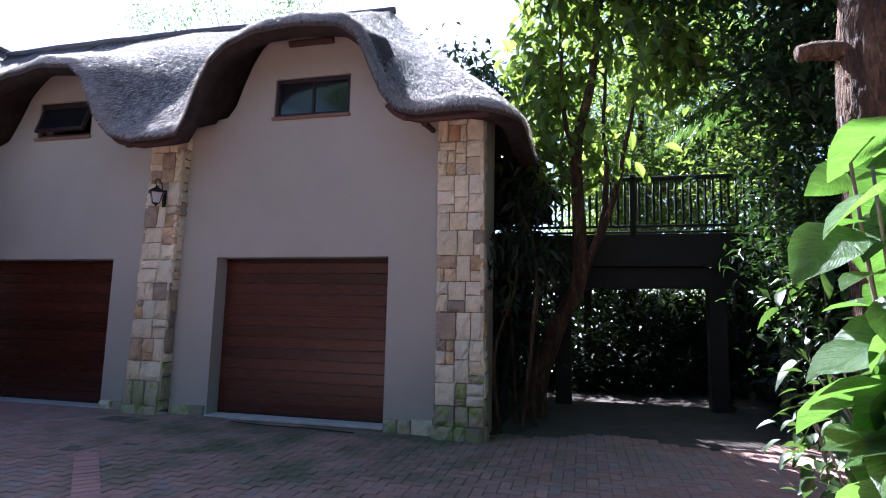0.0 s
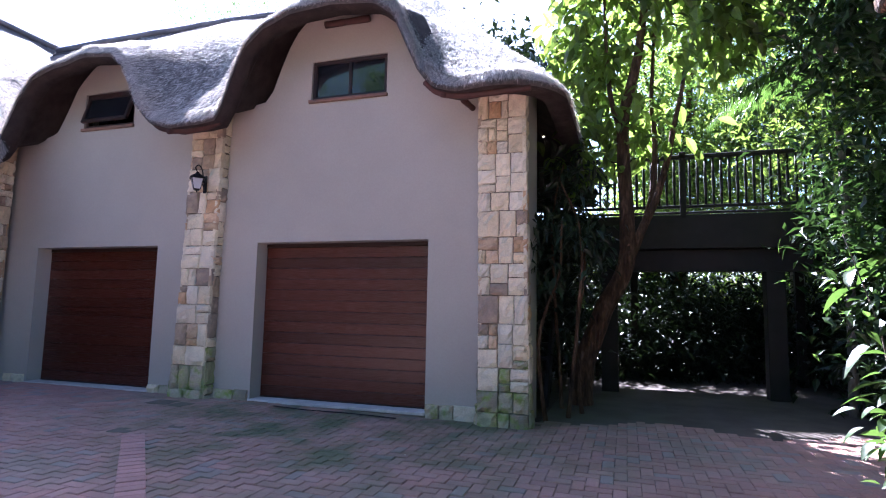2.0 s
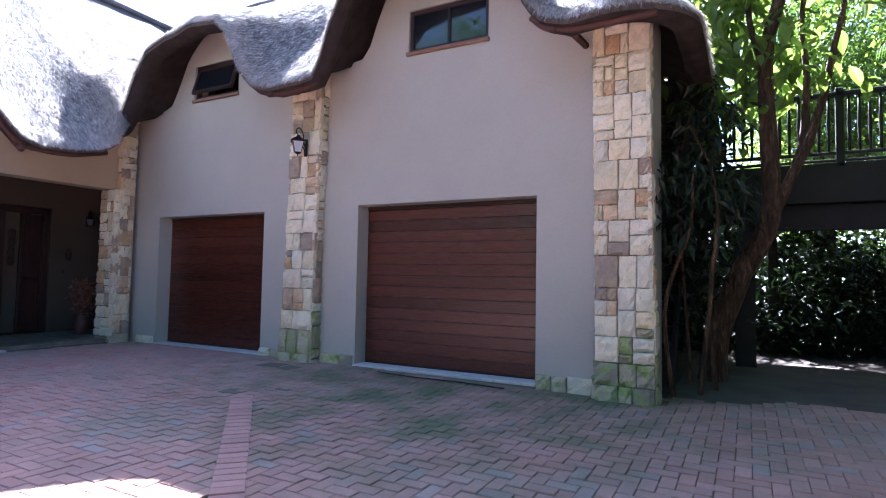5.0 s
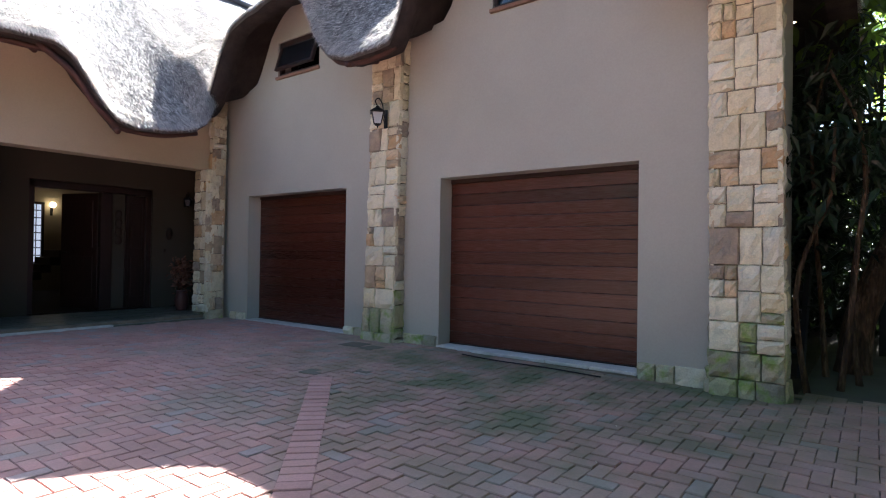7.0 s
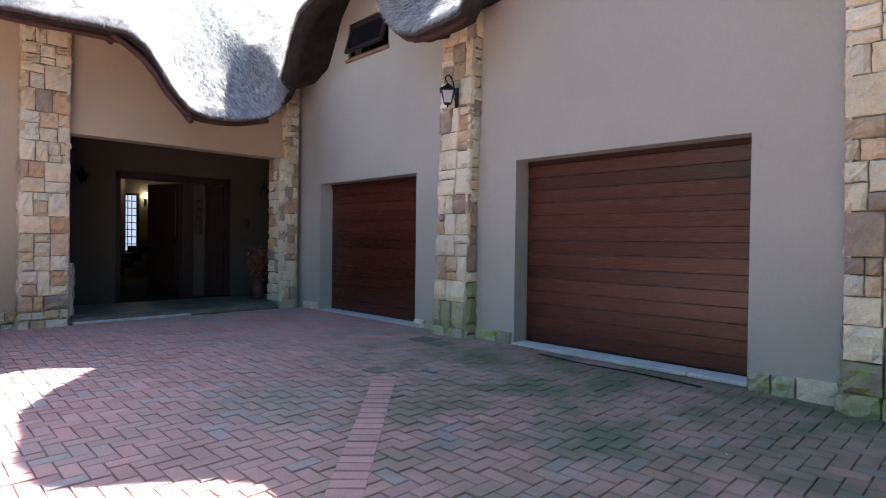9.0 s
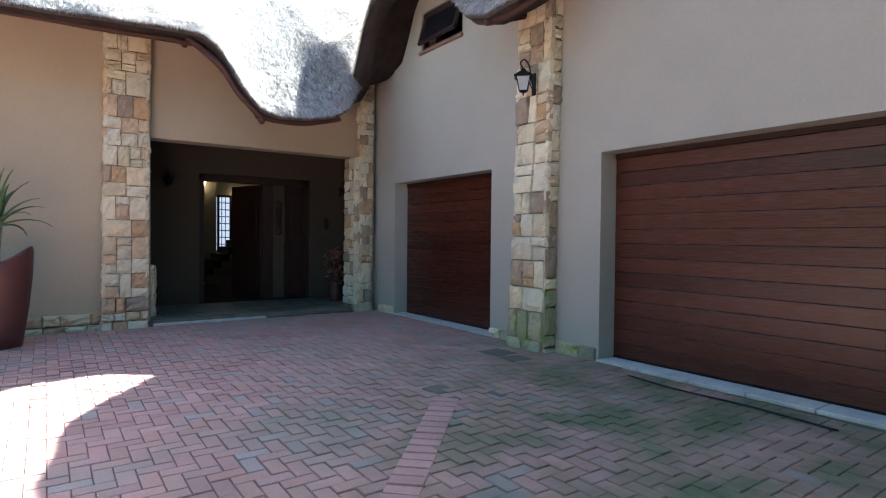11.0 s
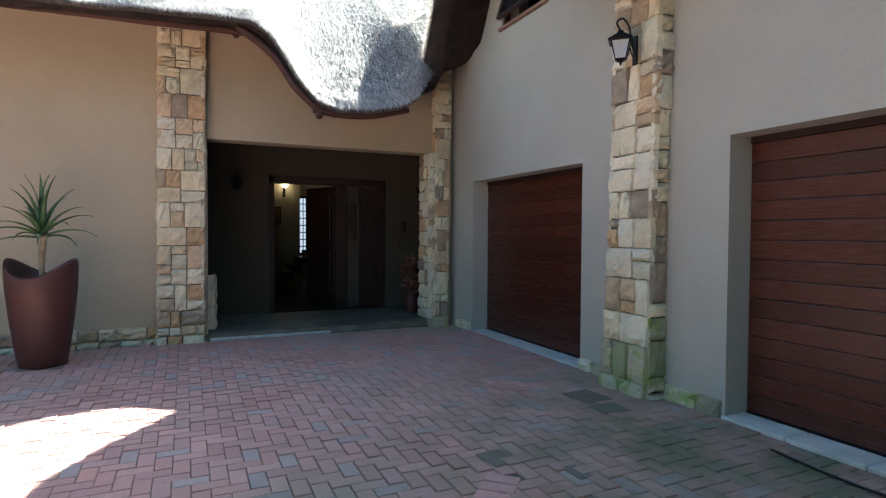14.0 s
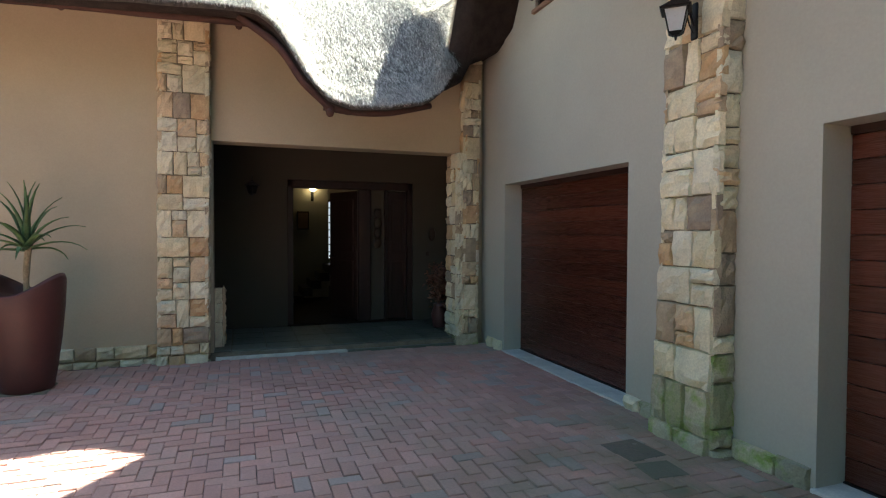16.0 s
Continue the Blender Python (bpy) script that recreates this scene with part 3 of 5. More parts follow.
def plinth(x, y, turn, length, seed, mossy, height=0.2):
    rnd = random.Random(seed)
    p = thing("stone_plinth", pose(x, y, -0.1, 0, 0, turn), "low mossy sandstone skirting at the foot of the wall" if mossy else "low pale sandstone skirting at the foot of the wall", "plinth", "stone plinths")
    rows = [(0.0, height + 0.1)] if height < 0.16 else [(0.0, (height + 0.1) * 0.52), ((height + 0.1) * 0.52, (height + 0.1) * 0.48)]
    for z0, hh in rows:
        s = -rnd.uniform(0, 0.1) if z0 else 0.0
        while s < length - 0.05:
            w = min(rnd.uniform(0.16, 0.34), length - s)
            st = part_mesh("stone", stone_mesh(w - 0.008, hh - rnd.uniform(0.006, 0.025), 0.05, rnd.randrange(10 ** 6)), None, p)
            st.location = (s + w / 2, 0, z0 + hh / 2)
            if mossy and rnd.random() < 0.7:
                st.data.materials[0] = M_MOSSY
            s += w
    return p


plinth(-2.24, GW - 0.002, 0, 0.66, 1, True, 0.13)
plinth(-5.36, GW - 0.002, 0, 0.585, 2, True, 0.13)
plinth(-6.51, GW - 0.002, 0, 0.57, 3, True, 0.12)
plinth(-9.45, GW - 0.002, 0, 0.49, 4, False, 0.12)
plinth(GN + 0.002, -4.0, 90, 6.84, 5, False, 0.22)


# ---- garage doors ----
def garage_door(x0, x1, z1, label):
    d = thing("garage_door", pose((x0 + x1) / 2, GW + 0.235, 0, 0, 0, 0), label, "garage door", "garage doors")
    w = (x1 - x0) / 2 - 0.004
    n = 14
    z0 = 0.03
    h = (z1 - 0.05 - z0) / n
    me = None
    for i in range(n):
        if me is None:
            b = bmesh.new()
            box(b, -w, w, 0.0, 0.035, 0, h - 0.003)
            bevel(b, 0.005, 2)
            s = part("slat", b, M_SLAT, d)
            me = s.data
        else:
            s = part_mesh("slat", me, None, d)
        s.location = (0, 0, z0 + i * h)
    b = bmesh.new()
    box(b, -w, w, 0.045, 0.06, 0, z1)
    part("backing", b, M_DARKWOOD, d)
    b = bmesh.new()
    box(b, -w, w, -0.01, 0.04, z1 - 0.05, z1 + 0.0)
    part("head_rail", b, M_DARKWOOD, d)
    b = bmesh.new()
    box(b, -w, w, -0.012, 0.034, 0.006, 0.028)
    part("rubber_seal", b, M_IRON, d, "black rubber seal")
    return d


for i, (x0, x1, z0, z1) in enumerate(DOORS):
    garage_door(x0, x1, z1, "closed red-brown timber slat garage door in a deep plaster reveal")
    sill = tagged(part("door_sill", bbox(x0 - 0.02, x1 + 0.01, GW - 0.025, GW + 0.3, -0.2, -0.004, 0.01), M_MORTAR), "pale tiled sill under a garage door", "sill", kind="structure")
    n = 5
    w = (x1 - x0 + 0.03) / n
    for k in range(n):
        part("sill_tile", bbox(x0 - 0.02 + k * w + 0.003, x0 - 0.02 + (k + 1) * w - 0.003, GW - 0.03, GW + 0.28, -0.02, 0.016, 0.006), M_WHITE, sill)


# ---- upper windows ----
def window(x0, x1, z0, z1, label, tilt=0.0, name="window_1"):
    w = thing(name, pose((x0 + x1) / 2, GW + 0.06, z0), label, "window", kind="structure")
    hw, h, f = (x1 - x0) / 2 - 0.002, z1 - z0, 0.05
    for nm, b in (("frame", (-hw, hw, -0.03, 0.05, 0, f)), ("frame", (-hw, hw, -0.03, 0.05, h - f, h)), ("frame", (-hw, -hw + f, -0.03, 0.05, f, h - f)),
                  ("frame", (hw - f, hw, -0.03, 0.05, f, h - f))):
        part(nm, bbox(*b, 0.005), M_FRAME, w)
    sash = part("sash", bbox(-0.02, 0.02, -0.02, 0.03, f, h - f, 0.004) if not tilt else bbox(-hw + f, hw - f, -0.02, 0.03, -h + 2 * f, -h + 2 * f + 0.05, 0.004), M_FRAME, w)
    if tilt:
        sash.location = (0, -0.02, h - f)
        sash.rotation_euler = (radians(-tilt), 0, 0)
        for bx in ((-hw + f, hw - f, -0.02, 0.03, -0.05, 0), (-hw + f, -hw + f + 0.05, -0.02, 0.03, -h + 2 * f, 0), (hw - f - 0.05, hw - f, -0.02, 0.03, -h + 2 * f, 0)):
            part("sash_rail", bbox(*bx, 0.004), M_FRAME, sash)
        part("pane", bbox(-hw + f + 0.04, hw - f - 0.04, 0.0, 0.008, -h + 2 * f + 0.04, -0.04, 0.001), M_DARKGLASS, sash, "dark glass pane")
    else:
        for a, b in ((-hw + f, -0.02), (0.02, hw - f)):
            part("pane", bbox(a, b, 0.0, 0.008, f, h - f, 0.001), M_DARKGLASS, w, "dark glass pane")
    part("sill", bbox(-hw - 0.03, hw + 0.02, -0.1, 0.0, -0.05, -0.003, 0.008), M_SILL, w, "brown sill tile")
    # A dark sheet stands in for the unlit room behind the window.
    b = bmesh.new()
    box(b, -hw, hw, 0.2, 0.22, 0, h)
    part("blind", b, M_DARKGLASS, w, "dark sheet for the unlit room behind the glass")
    return w


window(*WINS[0], "wide brown timber window under the thatch, closed", name="window_1")
window(*WINS[1], "brown timber top-hung window, pushed open", tilt=17, name="window_2")


# ---- foliage helpers ----
def leaf_arrays(pos, direc, up, length, width, stations=((0, 0.0), (0.45, 1.0), (1.0, 0.0)), fold=0.25, droop=0.25):
    """Arrays of leaves: pos, direc and up are (n, 3); length and width (n,). Returns vertices and faces."""
    n = len(pos)
    d = direc / np.linalg.norm(direc, axis=1, keepdims=True)
    side = np.cross(d, up)
    side /= np.linalg.norm(side, axis=1, keepdims=True) + 1e-9
    nrm = np.cross(side, d)
    rows = []
    for s, w in stations:
        c = pos + d * (length * s)[:, None] - nrm * (length * droop * s * s)[:, None]
        if w == 0:
            rows.append([c])
        else:
            lift = nrm * (width * w * fold)[:, None]
            off = side * (width * w * 0.5)[:, None]
            rows.append([c - off + lift, c, c + off + lift])
    flat = [a for r in rows for a in r]
    k = len(flat)
    verts = np.stack(flat, 1).reshape(-1, 3)
    pat, i0 = [], 0
    for r0, r1 in zip(rows, rows[1:]):
        a, b = i0, i0 + len(r0)
        if len(r0) == 1:
            pat += [(a, b, b + 1), (a, b + 1, b + 2)]
        elif len(r1) == 1:
            pat += [(a, b, a + 1), (a + 1, b, a + 2)]
        else:
            pat += [(a, b, b + 1, a + 1), (a + 1, b + 1, b + 2, a + 2)]
        i0 = b
    faces = [tuple(i * k + j for j in f) for i in range(n) for f in pat]
    return verts, faces


def mesh_from(name, verts, faces):
    me = bpy.data.meshes.new(name)
    me.from_pydata([tuple(map(float, v)) for v in verts], [], faces)
    me.update()
    return me


def crown_points(blobs, n, rng, clump=0.28, per=14):
    """Leaf positions in clumps scattered over the shells of ellipsoids (cx, cy, cz, rx, ry, rz)."""
    vol = np.array([b[3] * b[4] * b[5] for b in blobs]) ** 0.7
    out, twigs = [], []
    m = max(1, n // per)
    pick = rng.choice(len(blobs), m, p=vol / vol.sum())
    for k in pick:
        b = blobs[k]
        u = rng.normal(size=3)
        u /= np.linalg.norm(u)
        c = np.array(b[:3]) + u * np.array(b[3:]) * rng.uniform(0.45, 1.05)
        out.append(c + rng.normal(size=(per, 3)) * clump)
        twigs.append(c)
    return np.concatenate(out), np.array(twigs)


def crown_mesh(blobs, n, length, width, seed, clump=0.28, per=14, hang=0.3, stations=((0, 0.0), (0.45, 1.0), (1.0, 0.0))):
    rng = np.random.default_rng(seed)
    p, _ = crown_points(blobs, n, rng, clump, per)
    n = len(p)
    d = rng.normal(size=(n, 3)) * np.array((1, 1, 0.55)) + np.array((0, 0, -hang))
    up = np.array((0, 0, 1.0)) + rng.normal(size=(n, 3)) * 0.35
    L = length * rng.uniform(0.6, 1.25, n)
    return mesh_from("crown", *leaf_arrays(p, d, up, L, L * width, stations))


def tree(name, base, limbs, blobs, n, leaf, leaf_mat, label, seed, bark=None, width=0.45, clump=0.28, per=14, hang=0.3, group="", stations=((0, 0.0), (0.45, 1.0), (1.0, 0.0)), ridged=0.0):
    """limbs: lists of (points, r0, r1) in metres from the base; the first is the trunk. blobs from the base too."""
    t = thing(name, pose(*base), label, "tree" if "tree" in name or "palm" in name else "shrub", group)
    for i, (pts, r0, r1) in enumerate(limbs):
        c = curve_pts(pts, 5, 0.03)
        bm = bmesh.new()
        rs = [r0 + (r1 - r0) * k / (len(c) - 1) for k in range(len(c))]
        if i == 0:
            rs[0] *= 1.35
            rs[1] *= 1.12
        if ridged and i == 0:       # deeply fissured bark plates
            c = curve_pts(pts, 60)
            tube(bm, c, [(r0 + (r1 - r0) * k / (len(c) - 1)) * (1 + 0.35 * max(0, 1 - k / 24) ** 2) for k in range(len(c))], 90)
            for v in bm.verts:
                a = math.atan2(v.co.y, v.co.x)
                q = Vector((math.cos(a) * 5.5, math.sin(a) * 5.5, v.co.z * 2.4))
                f = abs(noise.noise(q * 1.7)) + 0.5 * abs(noise.noise(q * 4.1 + Vector((7, 3, 1))))
                k = 1 + ridged * (min(f, 0.55) * 2.6 - 0.7)
                v.co.x, v.co.y = v.co.x * k, v.co.y * k
        else:
            tube(bm, c, rs, 10 if r0 > 0.08 else 6)
        part("trunk" if i == 0 else "limb", bm, bark or M_BARK, t, smooth=True)
    if n:
        part_mesh("crown", crown_mesh(blobs, n, leaf, width, seed, clump, per, hang, stations), leaf_mat, t, "clumps of green leaves")
    return t


BROAD = ((0, 0.0), (0.12, 0.45), (0.32, 0.95), (0.5, 1.0), (0.72, 0.75), (0.9, 0.3), (1.0, 0.0))

# ---- lantern on the pillar ----
LAMP_TURN = 45     # the lantern boxes stand square to their wall


def lantern(m, label, lit=False, s=1.0, glass=None):
    t = thing("wall_lantern", m, label, "lamp", "wall lanterns")
    part("backplate", bbox(-0.035 * s, 0.035 * s, -0.02, 0.0, -0.15 * s, 0.13 * s, 0.012, 2), M_IRON, t)
    bm = bmesh.new()
    tube(bm, curve_pts([(0, -0.01, -0.06 * s), (0, -0.06 * s, 0.06 * s), (0, -0.09 * s, 0.2 * s), (0, -0.17 * s, 0.27 * s), (0, -0.24 * s, 0.22 * s), (0, -0.21 * s, 0.17 * s), (0, -0.19 * s, 0.145 * s)], 6), 0.009 * s, 8)
    part("arm", bm, M_IRON, t, smooth=True)
    bm = bmesh.new()
    tube(bm, curve_pts([(0, -0.02, -0.1 * s), (0, -0.07 * s, -0.02 * s), (0, -0.1 * s, 0.1 * s)], 5), 0.006 * s, 6)
    part("scroll", bm, M_IRON, t, smooth=True)

    def frustum(z0, r0, z1, r1, n=4):
        b = bmesh.new()
        tube(b, [(0, -0.19 * s, z0 * s), (0, -0.19 * s, z1 * s)], [r0 * s, r1 * s], n)
        bmesh.ops.rotate(b, cent=(0, -0.19 * s, 0), matrix=Matrix.Rotation(radians(LAMP_TURN), 3, "Z"), verts=list(b.verts))
        return b
    roof = part("roof", frustum(0.058, 0.158, 0.125, 0.045), M_IRON, t)
    part("rim", frustum(0.046, 0.146, 0.059, 0.16), M_IRON, roof)
    part("cap", frustum(0.13, 0.045, 0.155, 0.02), M_IRON, roof)
    glass_part = part("glass", frustum(-0.115, 0.07, 0.05, 0.116), M_LIT if lit else (glass or M_MILK), t, "frosted glass panes")
    base = part("base", frustum(-0.14, 0.035, -0.115, 0.076), M_IRON, t)
    part("finial", frustum(-0.175, 0.006, -0.14, 0.014, 8), M_IRON, base)
    for k in range(4):
        a = k * math.tau / 4 + radians(LAMP_TURN)
        d = Vector((0, -0.19 * s, -0.115 * s))
        up = Vector((0, 0, 1)).orthogonal().normalized()
        cr = Vector((0, 0, 1)).cross(up)
        e = up * math.cos(a) + cr * math.sin(a)
        b = bmesh.new()
        tube(b, [d + e * 0.069 * s, Vector((0, -0.19 * s, 0.052 * s)) + e * 0.118 * s], 0.0065 * s, 5)
        part("rib", b, M_IRON, glass_part, "black iron glazing rib")
    return t


lantern(pose(-5.50, 6.645, 2.96), "black iron coach lantern with frosted panes on a scrolled arm", s=0.88)

# ---- gum poles under the eaves ----


def pole(pts, r, label="red-brown gum pole under the thatch eave"):
    bm = bmesh.new()
    c = curve_pts(pts, 6, 0.008)
    tube(bm, c, [0.78 * r * (1 + 0.14 * noise.noise(p * 5)) for p in c], 10)
    return tagged(part("eave_pole", bm, M_POLE, smooth=True), label, "pole", "eave poles")


SAWN = "short gum pole bracket with a sawn round end"
pole([(-8.99, -6.0, 3.74), (-8.96, -1.0, 3.71), (-8.95, 2.0, 3.73), (-8.93, 4.0, 3.77)], 0.05)
pole([(-8.84, 3.72, 3.80), (-8.82, 4.12, 3.52), (-8.80, 4.38, 3.16), (-8.80, 4.70, 2.88)], 0.055, "diagonal gum pole with a sawn end under the thatch")
pole([(-8.82, 4.6, 2.91), (-8.79, 4.95, 2.87), (-8.79, 5.35, 2.89), (-8.82, 5.85, 3.02)], 0.045)
pole([(-8.74, 4.66, 2.83), (-9.25, 4.69, 3.12)], 0.055, SAWN)
pole([(-8.95, 3.72, 3.73), (-9.4, 3.72, 3.96)], 0.05, SAWN)
pole([(-9.0, 1.9, 3.83), (-9.68, 1.9, 3.95)], 0.045, SAWN)
pole([(-6.12, 6.2, 3.80), (-5.9, 6.2, 3.66), (-5.55, 6.2, 3.595), (-5.2, 6.2, 3.61), (-4.95, 6.22, 3.67)], 0.045)
pole([(-5.72, 6.13, 3.585), (-5.72, 6.9, 3.86)], 0.05, SAWN)
pole([(-2.08, 6.2, 3.90), (-1.9, 6.2, 3.755), (-1.6, 6.2, 3.70), (-0.85, 6.22, 3.72)], 0.045)
pole([(-1.84, 6.12, 3.70), (-1.84, 6.9, 3.96)], 0.045, SAWN)
pole([(-1.70, 6.5, 3.76), (-1.69, 6.9, 3.80)], 0.05, SAWN)
pole([(-3.75, 6.75, 5.12), (-3.1, 6.75, 5.12)], 0.06, "short gum pole lying under the arch of thatch")

# ---- pot and aloe ----
pot = thing("plant_pot", pose(-8.82, 1.80, ground_z(-8.82, 1.80)), "tall tapered maroon planter with a saddle-shaped rim", "pot")
bm = bmesh.new()
prof = [(0.0, 0.0), (0.19, 0.0), (0.215, 0.02), (0.245, 0.2), (0.285, 0.5), (0.315, 0.8), (0.325, 1.0), (0.315, 1.03), (0.295, 1.0), (0.285, 0.9), (0.0, 0.88)]
rings = []
for i, (r, z) in enumerate(prof):
    ring = []
    for k in range(40):
        a = k * math.tau / 40
        zz = z + (0.085 * math.sin(2 * a - math.pi / 2 + 0.5) * max(0, (z - 0.75) / 0.25) if 5 <= i <= 9 else 0)
        ring.append(bm.verts.new((max(r, 0.001) * math.cos(a), max(r, 0.001) * math.sin(a), zz)))
    rings.append(ring)
for r0, r1 in zip(rings, rings[1:]):
    for k in range(40):
        bm.faces.new((r0[k], r0[(k + 1) % 40], r1[(k + 1) % 40], r1[k]))
part("body", bm, M_POT, pot, smooth=True)
bm = bmesh.new()
bmesh.ops.create_circle(bm, cap_ends=True, radius=0.27, segments=24, matrix=Matrix.Translation((0, 0, 0.89)))
part("soil", bm, M_EARTH, pot, "dark potting soil")
part("saucer", bbox(-0.2, 0.2, -0.2, 0.2, -0.02, 0.012, 0.01), M_MORTAR, pot, "grey mortar pad")

aloe = thing("aloe", pose(-8.84, 1.80, ground_z(-8.82, 1.80) + 0.88), "single-stemmed aloe with a rosette of narrow green leaves", "plant")
bm = bmesh.new()
tube(bm, curve_pts([(0, 0, 0), (0.01, 0.0, 0.25), (0.0, 0.02, 0.52)], 5, 0.004), [0.026] * 5 + [0.03] * 5 + [0.034], 8)
part("stem", bm, M_STEM, aloe, smooth=True)
rng = random.Random(5)
for i in range(24):
    a = i * 2.399
    el = 88 - i * 3.9
    L = rng.uniform(0.44, 0.6) if i > 3 else 0.62
    bm = bmesh.new()
    pts = []
    for k in range(8):
        s = k / 7
        e = radians(el - 55 * s * s * (1 - el / 130) + 12 * (1 - s))
        prev = pts[-1] if pts else Vector((0, 0, 0.46 + 0.06 * (el / 90)))
        pts.append(prev + (Vector((math.cos(e) * math.cos(a), math.cos(e) * math.sin(a), math.sin(e))) * (L / 7) if k else Vector((0, 0, 0))))
    sd = Vector((-math.sin(a), math.cos(a), 0))
    rows = []
    for k, p in enumerate(pts):
        w = 0.036 * (1 - (k / 7) ** 1.5) + 0.002
        d = (pts[min(k + 1, 7)] - pts[max(k - 1, 0)]).normalized()
        nn = sd.cross(d)
        rows.append([bm.verts.new(p + sd * w - nn * 0.010 * (1 - k / 8)), bm.verts.new(p + nn * 0.004), bm.verts.new(p - sd * w - nn * 0.010 * (1 - k / 8)), bm.verts.new(p + nn * 0.016 * (1 - k / 8))])
    for r0, r1 in zip(rows, rows[1:]):
        for k in range(4):
            bm.faces.new((r0[k], r0[(k + 1) % 4], r1[(k + 1) % 4], r1[k]))
    part("leaf", bm, M_ALOE, aloe, smooth=True)

# ---- porch: entrance door and fittings ----
door = thing("door_1", pose(PX - 0.12, 4.4, 0.105), "dark hardwood double entrance with one leaf standing open and a plaster panel between", "door", kind="structure")
for b in ((-0.06, 0.08, 0, 0.09, 0, 2.22), (-0.06, 0.08, 1.90, 1.99, 0, 2.22), (-0.06, 0.08, 0, 1.99, 2.1, 2.22), (-0.05, 0.07, 1.1, 1.3, 0, 2.1), (-0.05, 0.07, 1.53, 1.58, 0, 2.1)):
    part("frame", bbox(*b, 0.008), M_DARKWOOD, door)
# The panel takes the porch plaster with the shade in its colour.
part("panel", bbox(-0.03, 0.03, 1.3, 1.53, 0, 2.1, 0.004), M_PLASTER_SHADE, door, "plaster panel")
leaf = part("door_leaf", bbox(-0.02, 0.025, 1.58, 1.9, 0.01, 2.09, 0.006), M_DARKWOOD, door)
part("moulding", bbox(0.025, 0.04, 1.64, 1.84, 0.2, 0.95, 0.006), M_DARKWOOD, leaf)
part("moulding", bbox(0.025, 0.04, 1.64, 1.84, 1.1, 1.95, 0.006), M_DARKWOOD, leaf)
leaf = part("door_leaf", bbox(-0.022, 0.022, -0.82, 0, 0.01, 2.09, 0.006), M_DARKWOOD, door, "open dark hardwood leaf")
leaf.location = (-0.05, 1.115, 0)
leaf.rotation_euler = (0, 0, radians(-67))
part("moulding", bbox(0.022, 0.034, -0.72, -0.1, 0.2, 0.95, 0.004), M_DARKWOOD, leaf)
part("moulding", bbox(0.022, 0.034, -0.72, -0.1, 1.1, 1.95, 0.004), M_DARKWOOD, leaf)
part("handle", bbox(0.03, 0.07, -0.78, -0.66, 1.0, 1.03, 0.008), M_IRON, leaf, "dark metal handle")
wp = thing("wall_plaque", pose(PX - 0.085, 5.815, 1.35), "dark carved metal ornament hung on the plaster panel", "ornament")
for z in (0.0, 0.16, 0.32, 0.48):
    bm = bmesh.new()
    bmesh.ops.create_uvsphere(bm, u_segments=10, v_segments=6, radius=0.075)
    bmesh.ops.scale(bm, vec=(0.25, 0.9, 1.1), verts=list(bm.verts))
    o = part("boss", bm, M_PLAQUE, wp, smooth=True)
    o.location = (0.012, 0, z)
part("strip", bbox(-0.005, 0.012, -0.055, 0.055, -0.06, 0.55, 0.004), M_PLAQUE, wp)
lantern(pose(PX + 0.0, 3.89, 2.17, 0, 0, 90), "small black wall lantern, unlit, in the dark porch", s=0.7, glass=M_DARKGLASS)
lantern(pose(PX + 0.0, 7.02, 2.15, 0, 0, 90), "small black wall lantern, unlit, in the dark porch", s=0.7, glass=M_DARKGLASS)
wp = thing("wall_mask", pose(PX + 0.0, 6.72, 1.5), "small dark carved ornament on the porch wall", "ornament")
bm = bmesh.new()
bmesh.ops.create_uvsphere(bm, u_segments=12, v_segments=8, radius=0.09)
bmesh.ops.scale(bm, vec=(0.3, 0.7, 1.3), verts=list(bm.verts))
part("body", bm, M_PLAQUE, wp, smooth=True)
part("doorbell", bbox(0, 0.02, -0.11, -0.06, -0.36, -0.29, 0.004), M_PLAQUE, wp)
low = thing("stone_planter", pose(-10.32, 3.21, 0.08), "low sandstone planter wall beside the porch pillar", "planter")
bm = bmesh.new()
box(bm, 0, 0.36, 0, 0.3, 0, 0.72)
part("core", bm, M_MORTAR, low)
for i, (cx, cz, sw, sh) in enumerate(split(0.3, 0.74, random.Random(6))):
    s = part_mesh("stone", stone_mesh(sw - 0.006, sh - 0.006, 0.03, i + 50), None, low)
    s.matrix_basis = Matrix.Translation((0.36, cx, cz)) @ Matrix.Rotation(radians(90), 4, "Z")
for i, (cx, cz, sw, sh) in enumerate(split(0.36, 0.74, random.Random(7))):
    s = part_mesh("stone", stone_mesh(sw - 0.006, sh - 0.006, 0.03, i + 80), None, low)
    s.matrix_basis = Matrix.Translation((0.36 - cx, 0.3, cz)) @ Matrix.Rotation(radians(180), 4, "Z")
dry = thing("dried_flowers", pose(-10.55, 6.58, 0.08), "dried red-brown flower arrangement in a dark jar", "plant")
bm = bmesh.new()
tube(bm, [(0, 0, 0), (0, 0, 0.03), (0, 0, 0.2), (0, 0, 0.32), (0, 0, 0.36)], [0.09, 0.1, 0.13, 0.09, 0.1], 16)
part("jar", bm, M_POT, dry, smooth=True)
M_DRY = mat("dried_petals", (0.24, 0.11, 0.07), 0.8, 0.3, 8, 40, 0.0, island=0.4)
part_mesh("flower_head", crown_mesh([(0, 0, 0.65, 0.2, 0.18, 0.3)], 500, 0.09, 0.5, 4, 0.05, 10, -0.2), M_DRY, dry)

